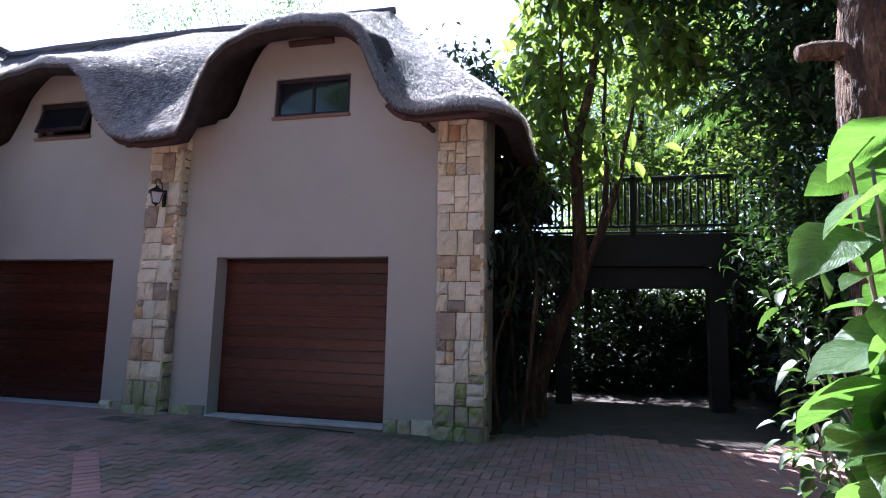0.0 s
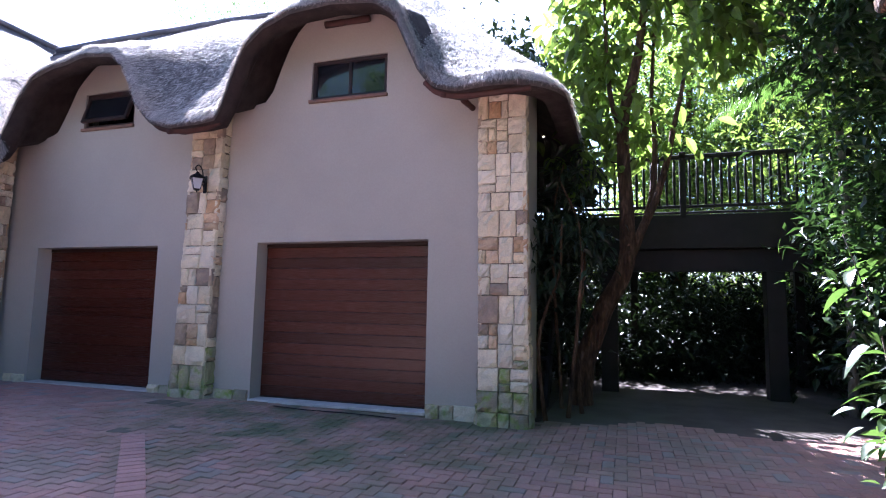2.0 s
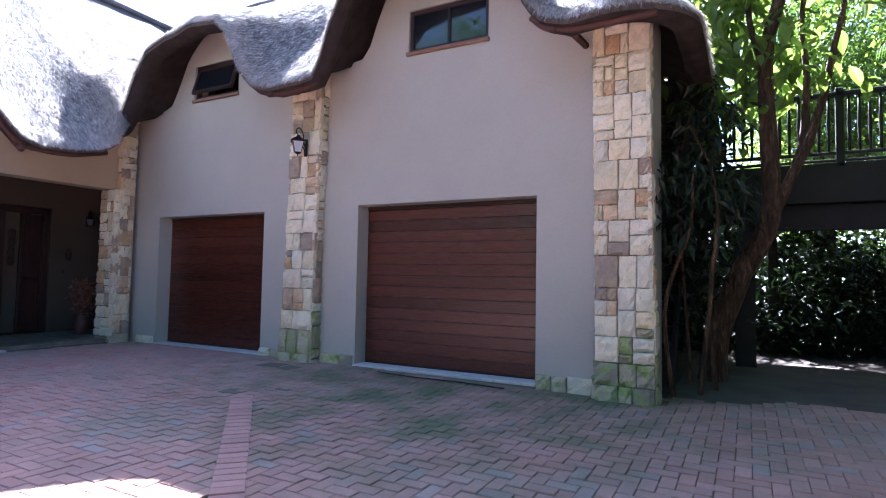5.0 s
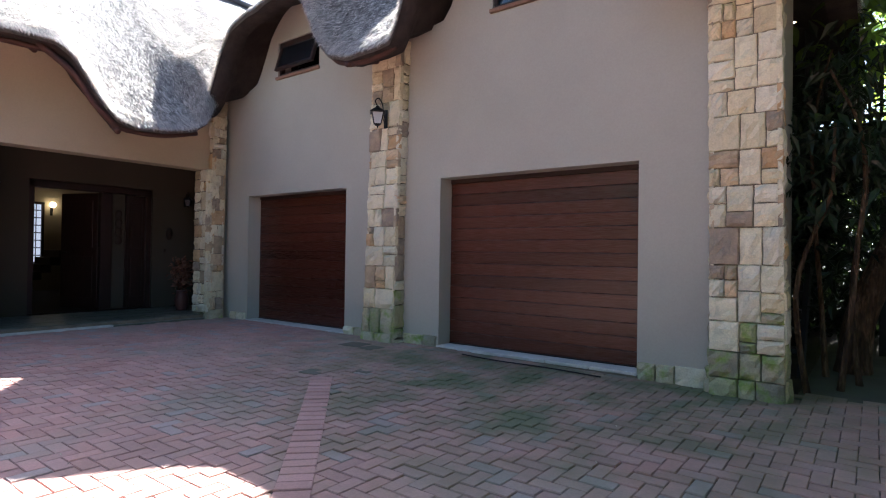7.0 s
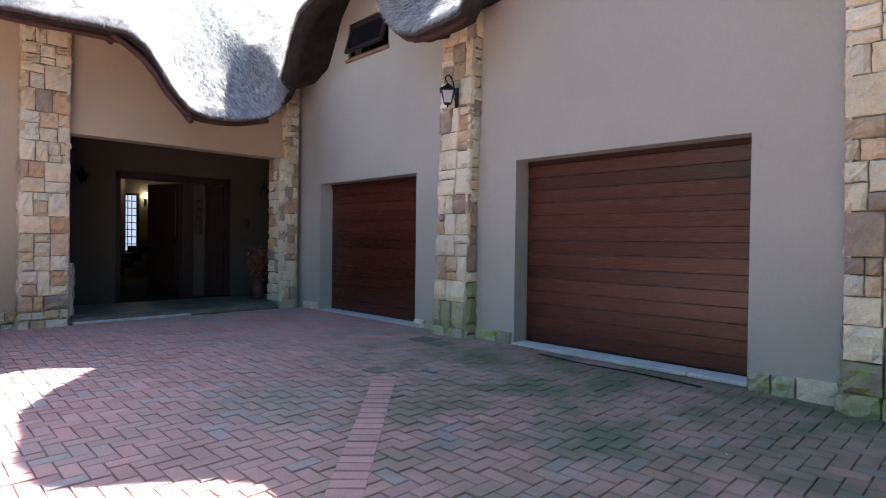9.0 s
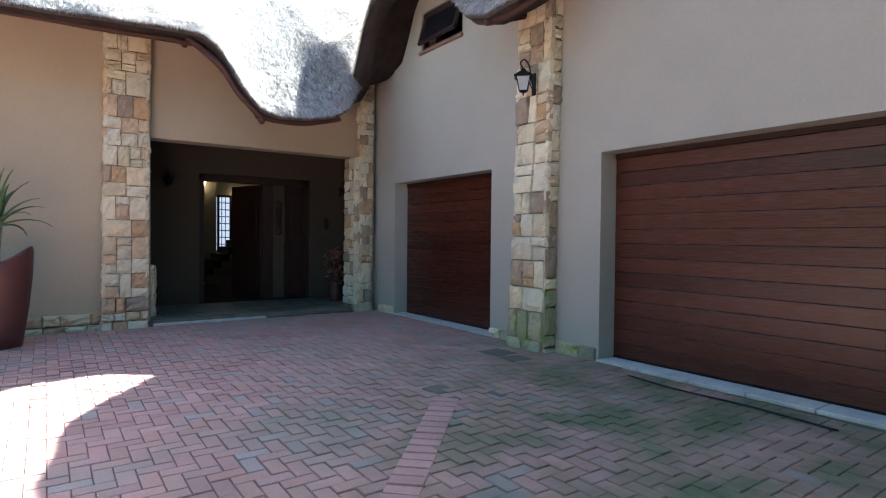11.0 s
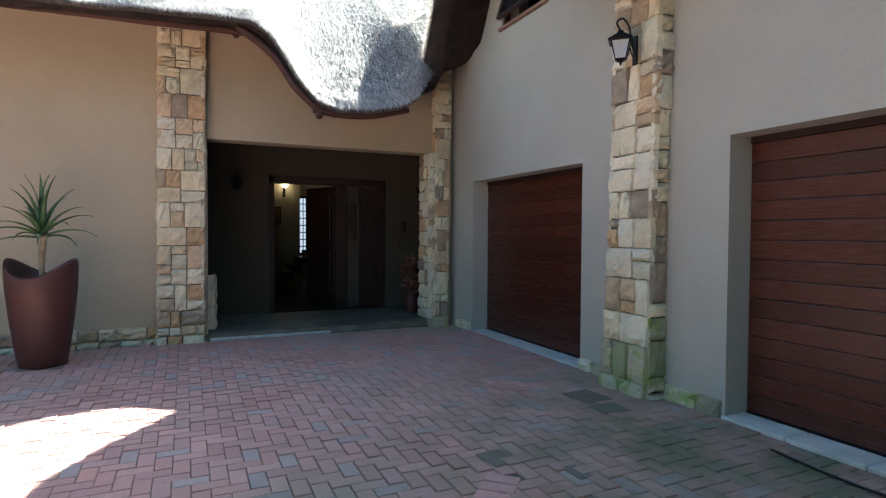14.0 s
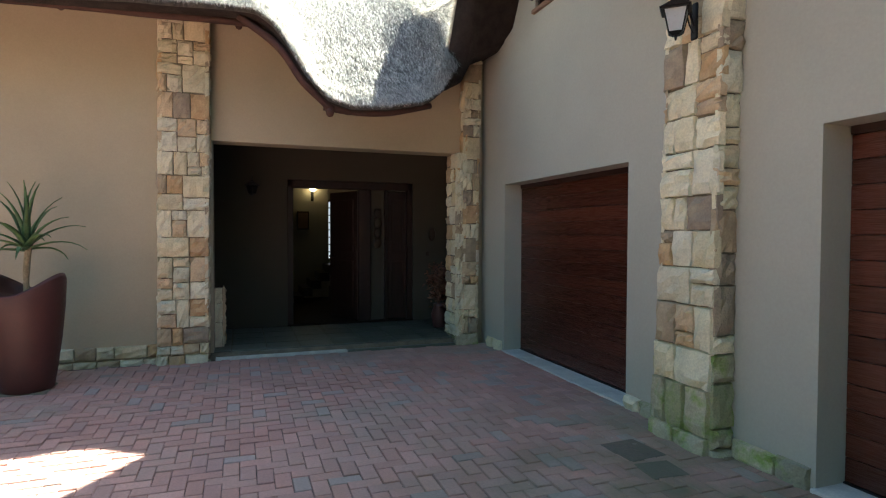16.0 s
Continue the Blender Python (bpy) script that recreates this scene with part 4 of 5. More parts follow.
# ---- entrance hall seen through the open door ----
HX = PX - 6.3
part("window_3", bbox(HX - 0.15, HX - 0.14, 5.8, 6.65, 0.74, 2.44, 0.001), M_BRIGHT)
tagged(bpy.data.objects["window_3"], "window at the end of the hall, its pane glowing for daylight", "window", kind="structure")
gr = thing("window_grille", pose(HX - 0.02, 6.225, 0.78), "reddish window frame with glazing bars", "window frame")
for b in ((-0.03, 0.03, -0.37, -0.31, 0, 1.62), (-0.03, 0.03, 0.31, 0.37, 0, 1.62), (-0.03, 0.03, -0.03, 0.03, 0, 1.62), (-0.03, 0.03, -0.37, 0.37, 0, 0.06), (-0.03, 0.03, -0.37, 0.37, 1.56, 1.62)):
    part("bar", bbox(*b, 0.004), M_FRAME, gr)
for i in range(7):
    part("bar", bbox(-0.012, 0.012, -0.31, 0.31, 0.22 + i * 0.195, 0.245 + i * 0.195), M_FRAME, gr)
for y in (-0.2, -0.1, 0.1, 0.2):
    part("bar", bbox(-0.026, -0.013, y - 0.011, y + 0.011, 0.06, 1.56), M_FRAME, gr)


def sconce(m):
    hl = thing("hall_sconce", m, "lit glass wall light in the hall", "lamp", "hall sconces")
    part("bracket", bbox(-0.03, 0.03, -0.02, 0.0, -0.22, 0.0, 0.006), M_IRON, hl)
    b = bmesh.new()
    tube(b, curve_pts([(0, -0.01, -0.16), (0, -0.08, -0.12), (0, -0.11, -0.02)], 5), 0.008, 6)
    part("arm", b, M_IRON, hl, smooth=True)
    b = bmesh.new()
    bmesh.ops.create_uvsphere(b, u_segments=14, v_segments=10, radius=0.075, matrix=Matrix.Translation((0, -0.11, 0.06)))
    part("globe", b, M_LIT, hl, "glowing glass globe", smooth=True)


sconce(pose(HX, 6.75, 2.28, 0, 0, 90))
sconce(pose(-15.0, 5.2, 2.42, 0, 0, 90))
stair = thing("hall_stair", pose(-14.9, 4.72, 0.105), "dark timber stair rising through the hall", "stair")
for i in range(7):
    part("tread", bbox(0, 0.9, i * 0.17, i * 0.17 + 0.2, 0.0 if i == 0 else i * 0.15 - 0.02, i * 0.15 + 0.15, 0.008), M_DARKWOOD, stair)
pic = thing("framed_picture", pose(-15.0, 5.0, 1.78), "small framed picture on the hall wall", "picture")
part("frame", bbox(0.0, 0.03, -0.13, 0.13, -0.2, 0.2, 0.008), M_DARKWOOD, pic)
part("print", bbox(0.03, 0.034, -0.1, 0.1, -0.17, 0.17, 0.001), M_SILL, pic, "faded brown print")

# ---- deck, stair and balustrade ----
DY = 10.4
deck = thing("raised_deck", pose(0, DY, 0), "black-stained timber deck on posts under the trees", "deck")
for i in range(16):
    part("deck_board", bbox(-2.55, 5.6, 0.02 + i * 0.15, 0.16 + i * 0.15, 2.86, 2.9, 0.005), M_DECK, deck)
part("front_beam", bbox(-2.55, 5.6, -0.06, 0.02, 2.35, 2.92, 0.01), M_DECK, deck)
part("lower_beam", bbox(-0.2, 5.6, 0.1, 0.25, 1.98, 2.35, 0.01), M_DECK, deck)
part("rear_beam", bbox(-2.55, 5.6, 2.35, 2.45, 2.3, 2.86, 0.01), M_DECK, deck)
for i in range(9):
    part("joist", bbox(-2.4 + i * 0.95, -2.32 + i * 0.95, 0.02, 2.35, 2.6, 2.855, 0.006), M_DECK, deck)
for x in (-0.3, 2.25, 5.3):
    part("post", bbox(x, x + 0.28, 0.03, 0.31, -0.3, 1.98, 0.012), M_DECK, deck)
for x in (0.2, 3.2, 5.3):
    part("post", bbox(x, x + 0.15, 2.2, 2.35, -0.3, 2.3, 0.01), M_DECK, deck)
rail = thing("balustrade", pose(0, DY, 2.9), "black timber balustrade with turned balusters on the deck", "railing")
part("top_rail", bbox(-1.45, 5.6, -0.06, 0.04, 0.98, 1.05, 0.012), M_DECK, rail)
part("mid_rail", bbox(-1.45, 5.6, -0.03, 0.02, 0.14, 0.19, 0.008), M_DECK, rail)
part("bottom_rail", bbox(-1.45, 5.6, -0.03, 0.02, 0.04, 0.08, 0.008), M_DECK, rail)
me = None
for i in range(58):
    if me is None:
        bm = bmesh.new()
        tube(bm, [(0, 0, 0.16), (0, 0, 0.4), (0, 0, 0.58), (0, 0, 0.75), (0, 0, 1.0)], [0.018, 0.02, 0.028, 0.02, 0.018], 8)
        b = part("baluster", bm, M_DECK, rail, smooth=True)
        me = b.data
    else:
        b = part_mesh("baluster", me, None, rail)
    b.location = (-1.38 + i * 0.121, -0.005, 0)
for x in (-1.5, 1.0, 3.4, 5.5):
    part("newel", bbox(x, x + 0.1, -0.06, 0.04, -0.05, 1.1, 0.01), M_DECK, rail)
st = thing("timber_stair", pose(-2.3, 8.2, 0), "dark open-tread timber stair up to the deck", "stair")
for i in range(14):
    part("tread", bbox(0.1, 1.3, 0.15 + i * 0.16, 0.42 + i * 0.16, 0.2 * (i + 1) - 0.05, 0.2 * (i + 1), 0.006), M_DECK, st)
for x in (0.05, 1.3):
    bm = bmesh.new()
    vs = [bm.verts.new((xx, y, z)) for xx in (x, x + 0.05) for y, z in ((0.0, -0.1), (0.3, -0.1), (2.35, 2.65), (2.35, 2.9), (2.15, 2.9))]
    bm.faces.new(vs[:5])
    bm.faces.new(vs[5:][::-1])
    for k in range(5):
        bm.faces.new((vs[k], vs[k + 5], vs[(k + 1) % 5 + 5], vs[(k + 1) % 5]))
    bmesh.ops.recalc_face_normals(bm, faces=list(bm.faces))
    part("stringer", bm, M_DECK, st)
lantern(pose(-1.15, 9.9, 4.33, 0, 0, 0), "lit lantern hanging by the deck under the thatch", lit=True, s=0.8)
tagged(part("lamp_post", bbox(-1.21, -1.09, 9.9, 10.02, -0.2, 4.6, 0.01), M_DECK), "black timber post beside the deck carrying a lantern", "post")

# ---- trees and shrubs ----
tree("forked_tree", (-0.55, 8.9, -0.2), [
    ([(0, 0, 0), (0.08, 0.02, 0.7), (0.35, 0.05, 1.5), (0.68, 0.05, 2.2), (0.68, 0.08, 3.2), (0.66, 0.1, 4.3), (0.85, 0.1, 5.2), (1.0, 0.1, 6.2), (1.1, 0.0, 8.0)], 0.17, 0.04),
    ([(0.6, 0.05, 2.0), (0.95, 0.1, 2.8), (1.25, 0.15, 3.6), (1.45, 0.2, 4.6), (1.7, 0.2, 5.8)], 0.08, 0.02),
    ([(0.95, 0.1, 2.8), (1.1, 0.25, 3.6), (1.08, 0.3, 4.8), (1.15, 0.3, 6.0)], 0.06, 0.02),
    ([(0.66, 0.1, 4.1), (0.45, 0.0, 5.0), (0.4, 0, 6.5)], 0.05, 0.02),
    ([(1.0, 0.1, 6.2), (1.5, 0.0, 6.8), (2.0, 0, 7.4)], 0.04, 0.015)],
    [(0.9, 0.1, 6.9, 1.2, 1.0, 0.9), (0.1, 0.3, 5.6, 0.55, 0.7, 0.9), (1.9, 0.1, 5.7, 0.8, 0.9, 0.6), (1.7, 0.2, 8.0, 1.0, 1.0, 0.8), (0.15, 0.2, 4.2, 0.4, 0.5, 0.7), (1.0, 0.2, 4.3, 0.5, 0.4, 0.4), (2.6, 0.3, 7.0, 0.7, 0.8, 0.5)],
    3400, 0.29, M_LEAF_Y, "slender forked tree with broad green leaves beside the deck", 11, width=0.42, clump=0.2, per=9, hang=0.7, stations=BROAD)
tree("big_tree", (2.36, 4.65, -0.2), [
    ([(0, 0, 0), (0.05, 0, 1.5), (0.0, 0.02, 3.2), (0.1, 0.05, 5.0), (0.1, 0.1, 7.5)], 0.36, 0.22),
    ([(-0.15, 0.0, 3.62), (-0.42, 0.02, 3.66), (-0.56, 0.02, 3.64)], 0.08, 0.065),
    ([(0.05, 0.05, 4.6), (-0.6, 0.5, 5.6), (-1.6, 1.4, 6.4), (-2.6, 2.2, 7.2)], 0.15, 0.04),
    ([(0.1, 0.05, 5.2), (0.8, 1.2, 6.2), (1.4, 2.6, 7.0)], 0.14, 0.04),
    # Unseen limb added to carry the last clump, which shades the tall shrub.
    ([(0.05, 0.05, 5.6), (-1.6, 0.4, 6.7), (-3.6, 0.9, 7.3)], 0.1, 0.03)],
    # Clumps at negative y are unseen, added to block sky light.
    [(0.2, 0.6, 8.2, 2.6, 2.4, 1.6), (-0.5, 2.6, 7.6, 1.6, 1.5, 1.0), (1.8, 2.8, 7.2, 1.8, 1.8, 1.3), (-1.6, -0.6, 7.8, 1.2, 1.6, 0.9), (-1.2, -3.0, 8.0, 1.6, 1.8, 1.0), (1.5, -2.5, 8.0, 2.0, 2.0, 1.1), (-3.5, 0.8, 7.2, 0.6, 0.45, 0.35)],
    10000, 0.2, M_LEAF_D, "large tree with a thick rough trunk and a sawn branch stub", 12, clump=0.3, ridged=0.05)
WOODS = [(1.6, 15.6, 8.0, 1), (1.2, 15.5, 10.5, 2), (3.6, 13.8, 9.0, 3), (5.5, 16.5, 11.0, 4), (4.6, 10.0, 8.5, 5), (7.2, 12.5, 10.0, 6), (8.0, 8.0, 9.0, 7), (2.0, 21.0, 12.0, 8), (6.5, 22.0, 13.0, 9), (11.0, 17.0, 12.0, 10), (6.0, 4.0, 9.0, 11)]
for x, y, h, sd in WOODS:
    r = random.Random(sd)
    lx, ly = r.uniform(-0.6, 0.6), r.uniform(-0.4, 0.4)
    bl = [(lx + r.uniform(-1.6, 1.6), ly + r.uniform(-1.4, 1.4), h * r.uniform(0.34, 1.0), r.uniform(0.9, 1.7), r.uniform(0.9, 1.6), r.uniform(0.7, 1.2)) for _ in range(13)]
    limbs = [([(0, 0, 0), (lx * 0.3, ly * 0.3, h * 0.3), (lx, ly, h * 0.65), (lx * 1.3, ly, h * 0.95)], 0.1 + 0.008 * h, 0.04)]
    for b in bl[:4]:
        limbs.append(([(lx * 0.5, ly * 0.5, h * 0.38), (b[0] * 0.6, b[1] * 0.6, b[2] * 0.8), b[:3]], 0.05, 0.015))
    tree("woodland_tree", (x, y, -0.25), limbs, bl, 6500, 0.15, (M_LEAF, M_LEAF_Y, M_LEAF_Y)[sd % 3], "tall dense garden tree with dappled green leaves", 100 + sd, bark=M_BARK_G if sd % 2 else M_BARK, clump=0.26, group="woodland trees")
for x, y, h, sd in ((-11.0, 22.0, 16.0, 31), (-14.5, 22.5, 16.8, 32), (-18.5, 22.0, 16.0, 33)):
    r = random.Random(sd)
    bl = [(r.uniform(-2.2, 2.2), r.uniform(-1.5, 1.5), h * r.uniform(0.72, 1.0), r.uniform(0.9, 1.5), 1.2, r.uniform(0.6, 0.9)) for _ in range(8)]
    tree("woodland_tree", (x, y, -0.2), [([(0, 0, 0), (0.1, 0, h * 0.5), (0, 0, h * 0.9)], 0.2, 0.05)] + [([(0.05, 0, h * 0.55), b[:3]], 0.06, 0.02) for b in bl[:4]], bl, 5000, 0.16, M_LEAF, "tree rising pale behind the thatched ridge", sd, group="woodland trees")
# undergrowth beneath and beyond the deck


def undergrowth(boxes, n, leaf, material, seed, label, size=1.0):
    g = np.random.default_rng(seed)
    bl = [(g.uniform(x0, x1), g.uniform(y0, y1), g.uniform(z0, z1), size * g.uniform(0.5, 1.1), size * g.uniform(0.5, 1.0), size * g.uniform(0.4, 1.0)) for x0, x1, y0, y1, z0, z1, m in boxes for _ in range(m)]
    return tagged(part_mesh("undergrowth", crown_mesh(bl, n, leaf, 0.42, seed, 0.28, 14, 0.3), material), label, "undergrowth", kind="stuff")


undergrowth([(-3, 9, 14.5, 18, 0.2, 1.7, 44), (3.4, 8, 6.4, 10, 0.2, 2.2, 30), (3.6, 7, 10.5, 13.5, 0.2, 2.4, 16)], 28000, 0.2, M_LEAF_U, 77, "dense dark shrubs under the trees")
# The second box is hidden by the roof, added to stop a sun spot.
undergrowth([(-3, 1.5, 15, 18, 0.8, 3.2, 34), (-3.0, -1.8, 11.3, 12.6, 5.6, 6.8, 10)], 13000, 0.22, M_LEAF_U, 82, "dark shrubs behind the deck, with unseen leaves added to block sun")
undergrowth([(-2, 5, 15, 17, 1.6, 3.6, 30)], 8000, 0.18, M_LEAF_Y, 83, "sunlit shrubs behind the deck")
undergrowth([(3.1, 4.8, 7.8, 9.8, 0.2, 3.3, 34), (2.6, 5.5, 6.8, 9, 3.6, 6.5, 40)], 17000, 0.2, M_LEAF_D, 84, "dense dark shrubbery and fronds beside the deck")
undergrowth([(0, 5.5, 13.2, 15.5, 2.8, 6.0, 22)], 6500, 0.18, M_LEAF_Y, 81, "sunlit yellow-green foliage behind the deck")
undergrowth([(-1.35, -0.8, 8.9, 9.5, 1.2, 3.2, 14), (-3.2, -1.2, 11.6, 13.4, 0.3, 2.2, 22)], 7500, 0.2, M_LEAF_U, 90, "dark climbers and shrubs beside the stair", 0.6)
undergrowth([(0.6, 4.5, 14.2, 17.5, 4.0, 7.0, 18)], 6000, 0.18, M_LEAF, 87, "sunlit branches behind the deck")
# Canopy mostly out of view, added to keep sky light off the ground.
undergrowth([(1.5, 4.5, 4.6, 8.4, 5.8, 8.2, 26), (-0.4, 6.0, 6.0, 9.6, 7.4, 9.2, 40)], 19000, 0.22, M_LEAF_D, 88, "branches added above the drive, mostly unseen, to block sky light")
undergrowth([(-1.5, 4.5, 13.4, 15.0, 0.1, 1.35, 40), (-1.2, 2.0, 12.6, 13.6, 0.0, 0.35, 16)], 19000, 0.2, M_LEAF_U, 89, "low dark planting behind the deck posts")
undergrowth([(3.1, 4.8, 7.4, 9.4, 0.6, 3.0, 16)], 2600, 0.2, M_LEAF, 86, "mid-green shrubs beside the deck")
undergrowth([(0, 6, 17, 21, 5.5, 11, 30)], 6000, 0.2, M_LEAF, 80, "sunlit leafy canopy over the garden")
undergrowth([(-8, 18, 19, 23, 0.3, 2.4, 60)], 16000, 0.34, M_LEAF_U, 78, "dense dark thicket beyond the deck")
undergrowth([(4.0, 9.0, 9.5, 16, 5.0, 9.5, 26), (4.2, 9, 4.0, 10, 2.6, 8.5, 34)], 11000, 0.2, M_LEAF, 79, "overhanging leafy canopy")
hedge = bmesh.new()
hv = [[hedge.verts.new((-14 + i * 1.0, 24.5 + 0.8 * noise.noise((i * 0.7, j * 0.9, 1)), -0.3 + j * 0.34)) for i in range(46)] for j in range(9)]
for j in range(8):
    for i in range(45):
        hedge.faces.new((hv[j][i], hv[j][i + 1], hv[j + 1][i + 1], hv[j + 1][i]))
bmesh.ops.solidify(hedge, geom=list(hedge.faces), thickness=0.6)
tagged(part("boundary_hedge", hedge, M_LEAF_D, smooth=True), "tall dark boundary hedge behind the garden", "hedge", kind="structure")
hedge = bmesh.new()
hv = [[hedge.verts.new((13 + 0.8 * noise.noise((i * 0.7, j * 0.9, 5)), -12 + i * 1.0, -0.3 + j * 0.6)) for i in range(37)] for j in range(9)]
for j in range(8):
    for i in range(36):
        hedge.faces.new((hv[j][i], hv[j][i + 1], hv[j + 1][i + 1], hv[j + 1][i]))
bmesh.ops.solidify(hedge, geom=list(hedge.faces), thickness=0.6)
tagged(part("boundary_hedge", hedge, M_LEAF_D, smooth=True), "tall dark boundary hedge behind the garden", "hedge", kind="structure")

# Unseen hedge, added so less low sky light reaches the walls.
hedge = bmesh.new()
hv = [[hedge.verts.new((-16 + i * 1.0, -11 + 1.1 * noise.noise((i * 0.6, j * 0.8, 9)), -0.3 + j * 0.72 * (1 + 0.12 * noise.noise((i * 0.5, 3, 2))))) for i in range(31)] for j in range(10)]
for j in range(9):
    for i in range(30):
        hedge.faces.new((hv[j][i], hv[j][i + 1], hv[j + 1][i + 1], hv[j + 1][i]))
bmesh.ops.solidify(hedge, geom=list(hedge.faces), thickness=0.6)
tagged(part("boundary_hedge", hedge, M_LEAF_D, smooth=True), "unseen hedge added across the drive to block low sky light", "hedge", kind="structure")

# unseen tall trees around the yard behind the camera, added to block sky light
for x, y, h, sd in ((5.2, 0.2, 9.5, 61), (7.6, -3.4, 10.5, 62), (5.0, -7.0, 10.0, 63), (0.5, -12.5, 11.0, 64), (8.5, 3.0, 10.5, 65)):
    r = random.Random(sd)
    bl = [(r.uniform(-1.9, 1.9), r.uniform(-1.9, 1.9), h * r.uniform(0.35, 1.0), r.uniform(1.0, 1.8), r.uniform(1.0, 1.8), r.uniform(0.8, 1.2)) for _ in range(14)]
    tree("woodland_tree", (x, y, -0.2), [([(0, 0, 0), (0.1, 0, h * 0.5), (0, 0, h * 0.9)], 0.2, 0.05)] + [([(0.05, 0, h * 0.4), b[:3]], 0.06, 0.02) for b in bl[:4]], bl, 4200, 0.32, M_LEAF_D, "unseen tree added beside the drive to block sky light", sd, group="woodland trees")

# trees across the drive, seen mirrored in the window panes
for x, y, h, sd in ((-11.5, -14.0, 15.0, 51), (-15.5, -14.5, 15.5, 52), (-7.5, -15.0, 14.0, 53)):
    r = random.Random(sd)
    bl = [(r.uniform(-2.4, 2.4), r.uniform(-1.5, 1.5), h * r.uniform(0.4, 1.0), r.uniform(1.1, 1.9), 1.2, r.uniform(0.8, 1.3)) for _ in range(14)]
    tree("woodland_tree", (x, y, -0.2), [([(0, 0, 0), (0.1, 0, h * 0.5), (0, 0, h * 0.9)], 0.2, 0.05)] + [([(0.05, 0, h * 0.4), b[:3]], 0.06, 0.02) for b in bl[:4]], bl, 4500, 0.28, M_LEAF, "leafy tree across the drive", sd, group="woodland trees")


# broad-leaved shrubs beside the drive
def broad_shrub(base, stems, leaf, width, per, label, seed, material, droop=0.3, tuft=0.09, lowest=0.12):
    """Stems (points from the base), each set with single large leaves."""
    g = np.random.default_rng(seed)
    t = thing("broadleaf_shrub", pose(*base), label, "shrub", "broadleaf shrubs")
    for pts in stems:
        c = curve_pts(pts, 6, 0.01)
        bm = bmesh.new()
        tube(bm, c, [0.014 - 0.009 * k / (len(c) - 1) for k in range(len(c))], 6)
        part("stem", bm, M_BARK_G, t, smooth=True)
        for k in range(per):
            q = c[int((lowest + (1 - lowest) * (k + 0.5) / per) * (len(c) - 1))]
            a = k * 2.4 + g.uniform(-0.5, 0.5)
            d = np.array([[math.cos(a), math.sin(a), g.uniform(-1.1, 0.35)]])
            up = np.array([[0.6 * math.cos(a), 0.6 * math.sin(a), 0.8]]) + g.normal(size=(1, 3)) * 0.25
            L = np.array([leaf * g.uniform(0.65, 1.2)])
            p = np.array([[q.x, q.y, q.z]]) + d * tuft * g.uniform(0.4, 1.0)
            v, f = leaf_arrays(p, d, up, L, L * width, BROAD, 0.16, droop)
            me = mesh_from("leaf", v, f)
            uv = me.uv_layers.new(name="UVMap")
            for lp in me.loops:
                i = lp.vertex_index
                row, sidew = ((i - 1) // 3 + 1, (i - 1) % 3 - 1) if 0 < i < len(v) - 1 else (0 if i == 0 else len(BROAD) - 1, 0)
                s_here = BROAD[row][0]
                uv.data[lp.index].uv = (s_here - 0.35 * abs(sidew), sidew * 0.5)
            part_mesh("leaf", me, material, t, smooth=True)
    return t


r = random.Random(41)
stems = []
for k in range(34):
    a, q = k * 2.4, 0.04 + 0.26 * (k / 34) ** 0.5
    top = (2.3, 1.3, 1.8, 1.1, 1.5, 2.1)[k % 6] + r.uniform(-0.1, 0.1)
    stems.append([(0.2 * q * math.cos(a), 0.2 * q * math.sin(a), 0), (0.6 * q * math.cos(a), 0.6 * q * math.sin(a), top * 0.5), (q * math.cos(a), q * math.sin(a), top)])
stems += [[(0.1, 0.1, 0), (0.12, 0.1, 1.2), (0.05, 0.1, 2.2)], [(0.2, 0.0, 0), (0.22, 0.0, 1.2), (0.15, -0.05, 1.95)]]
broad_shrub((1.31, 2.02, -0.17), stems, 0.26, 0.72, 15, "tall shrub with large bright-green quilted leaves beside the drive", 5, M_QUILT, tuft=0.05, lowest=0.3)
broad_shrub((1.8, 3.95, -0.17), [[(0, 0, 0), (-0.1, 0.1, 0.6), (-0.24, 0.1, 1.0)], [(0.1, 0.1, 0), (0.05, 0.05, 0.8), (-0.1, 0.0, 1.3)], [(0.15, 0.3, 0), (0.1, 0.3, 0.8), (-0.12, 0.3, 1.2)], [(0.3, 0, 0), (0.3, 0.05, 0.9), (0.2, 0.1, 1.6)],
            [(0.2, 0.5, 0), (0.2, 0.6, 0.8), (0.05, 0.6, 1.25)], [(0.0, 0.4, 0), (-0.05, 0.5, 0.7), (-0.15, 0.5, 1.0)], [(0.3, 0.3, 0), (0.3, 0.3, 0.9), (0.25, 0.3, 1.7)]],
            0.13, 0.5, 40, "bushy shrub with glossy mid-green leaves", 6, M_LEAF, tuft=0.22)
broad_shrub((2.8, 7.6, -0.17), [[(0, 0, 0), (0.0, 0.1, 1.2), (-0.3, 0.2, 2.4)], [(0.2, 0.1, 0), (0.2, 0.05, 1.4), (0.1, 0.0, 2.9)], [(0.4, 0.3, 0), (0.5, 0.3, 1.4), (0.6, 0.3, 2.7)]],
            0.5, 0.36, 9, "arching shrub with long strap-like glossy leaves", 7, M_LEAF, droop=0.5)


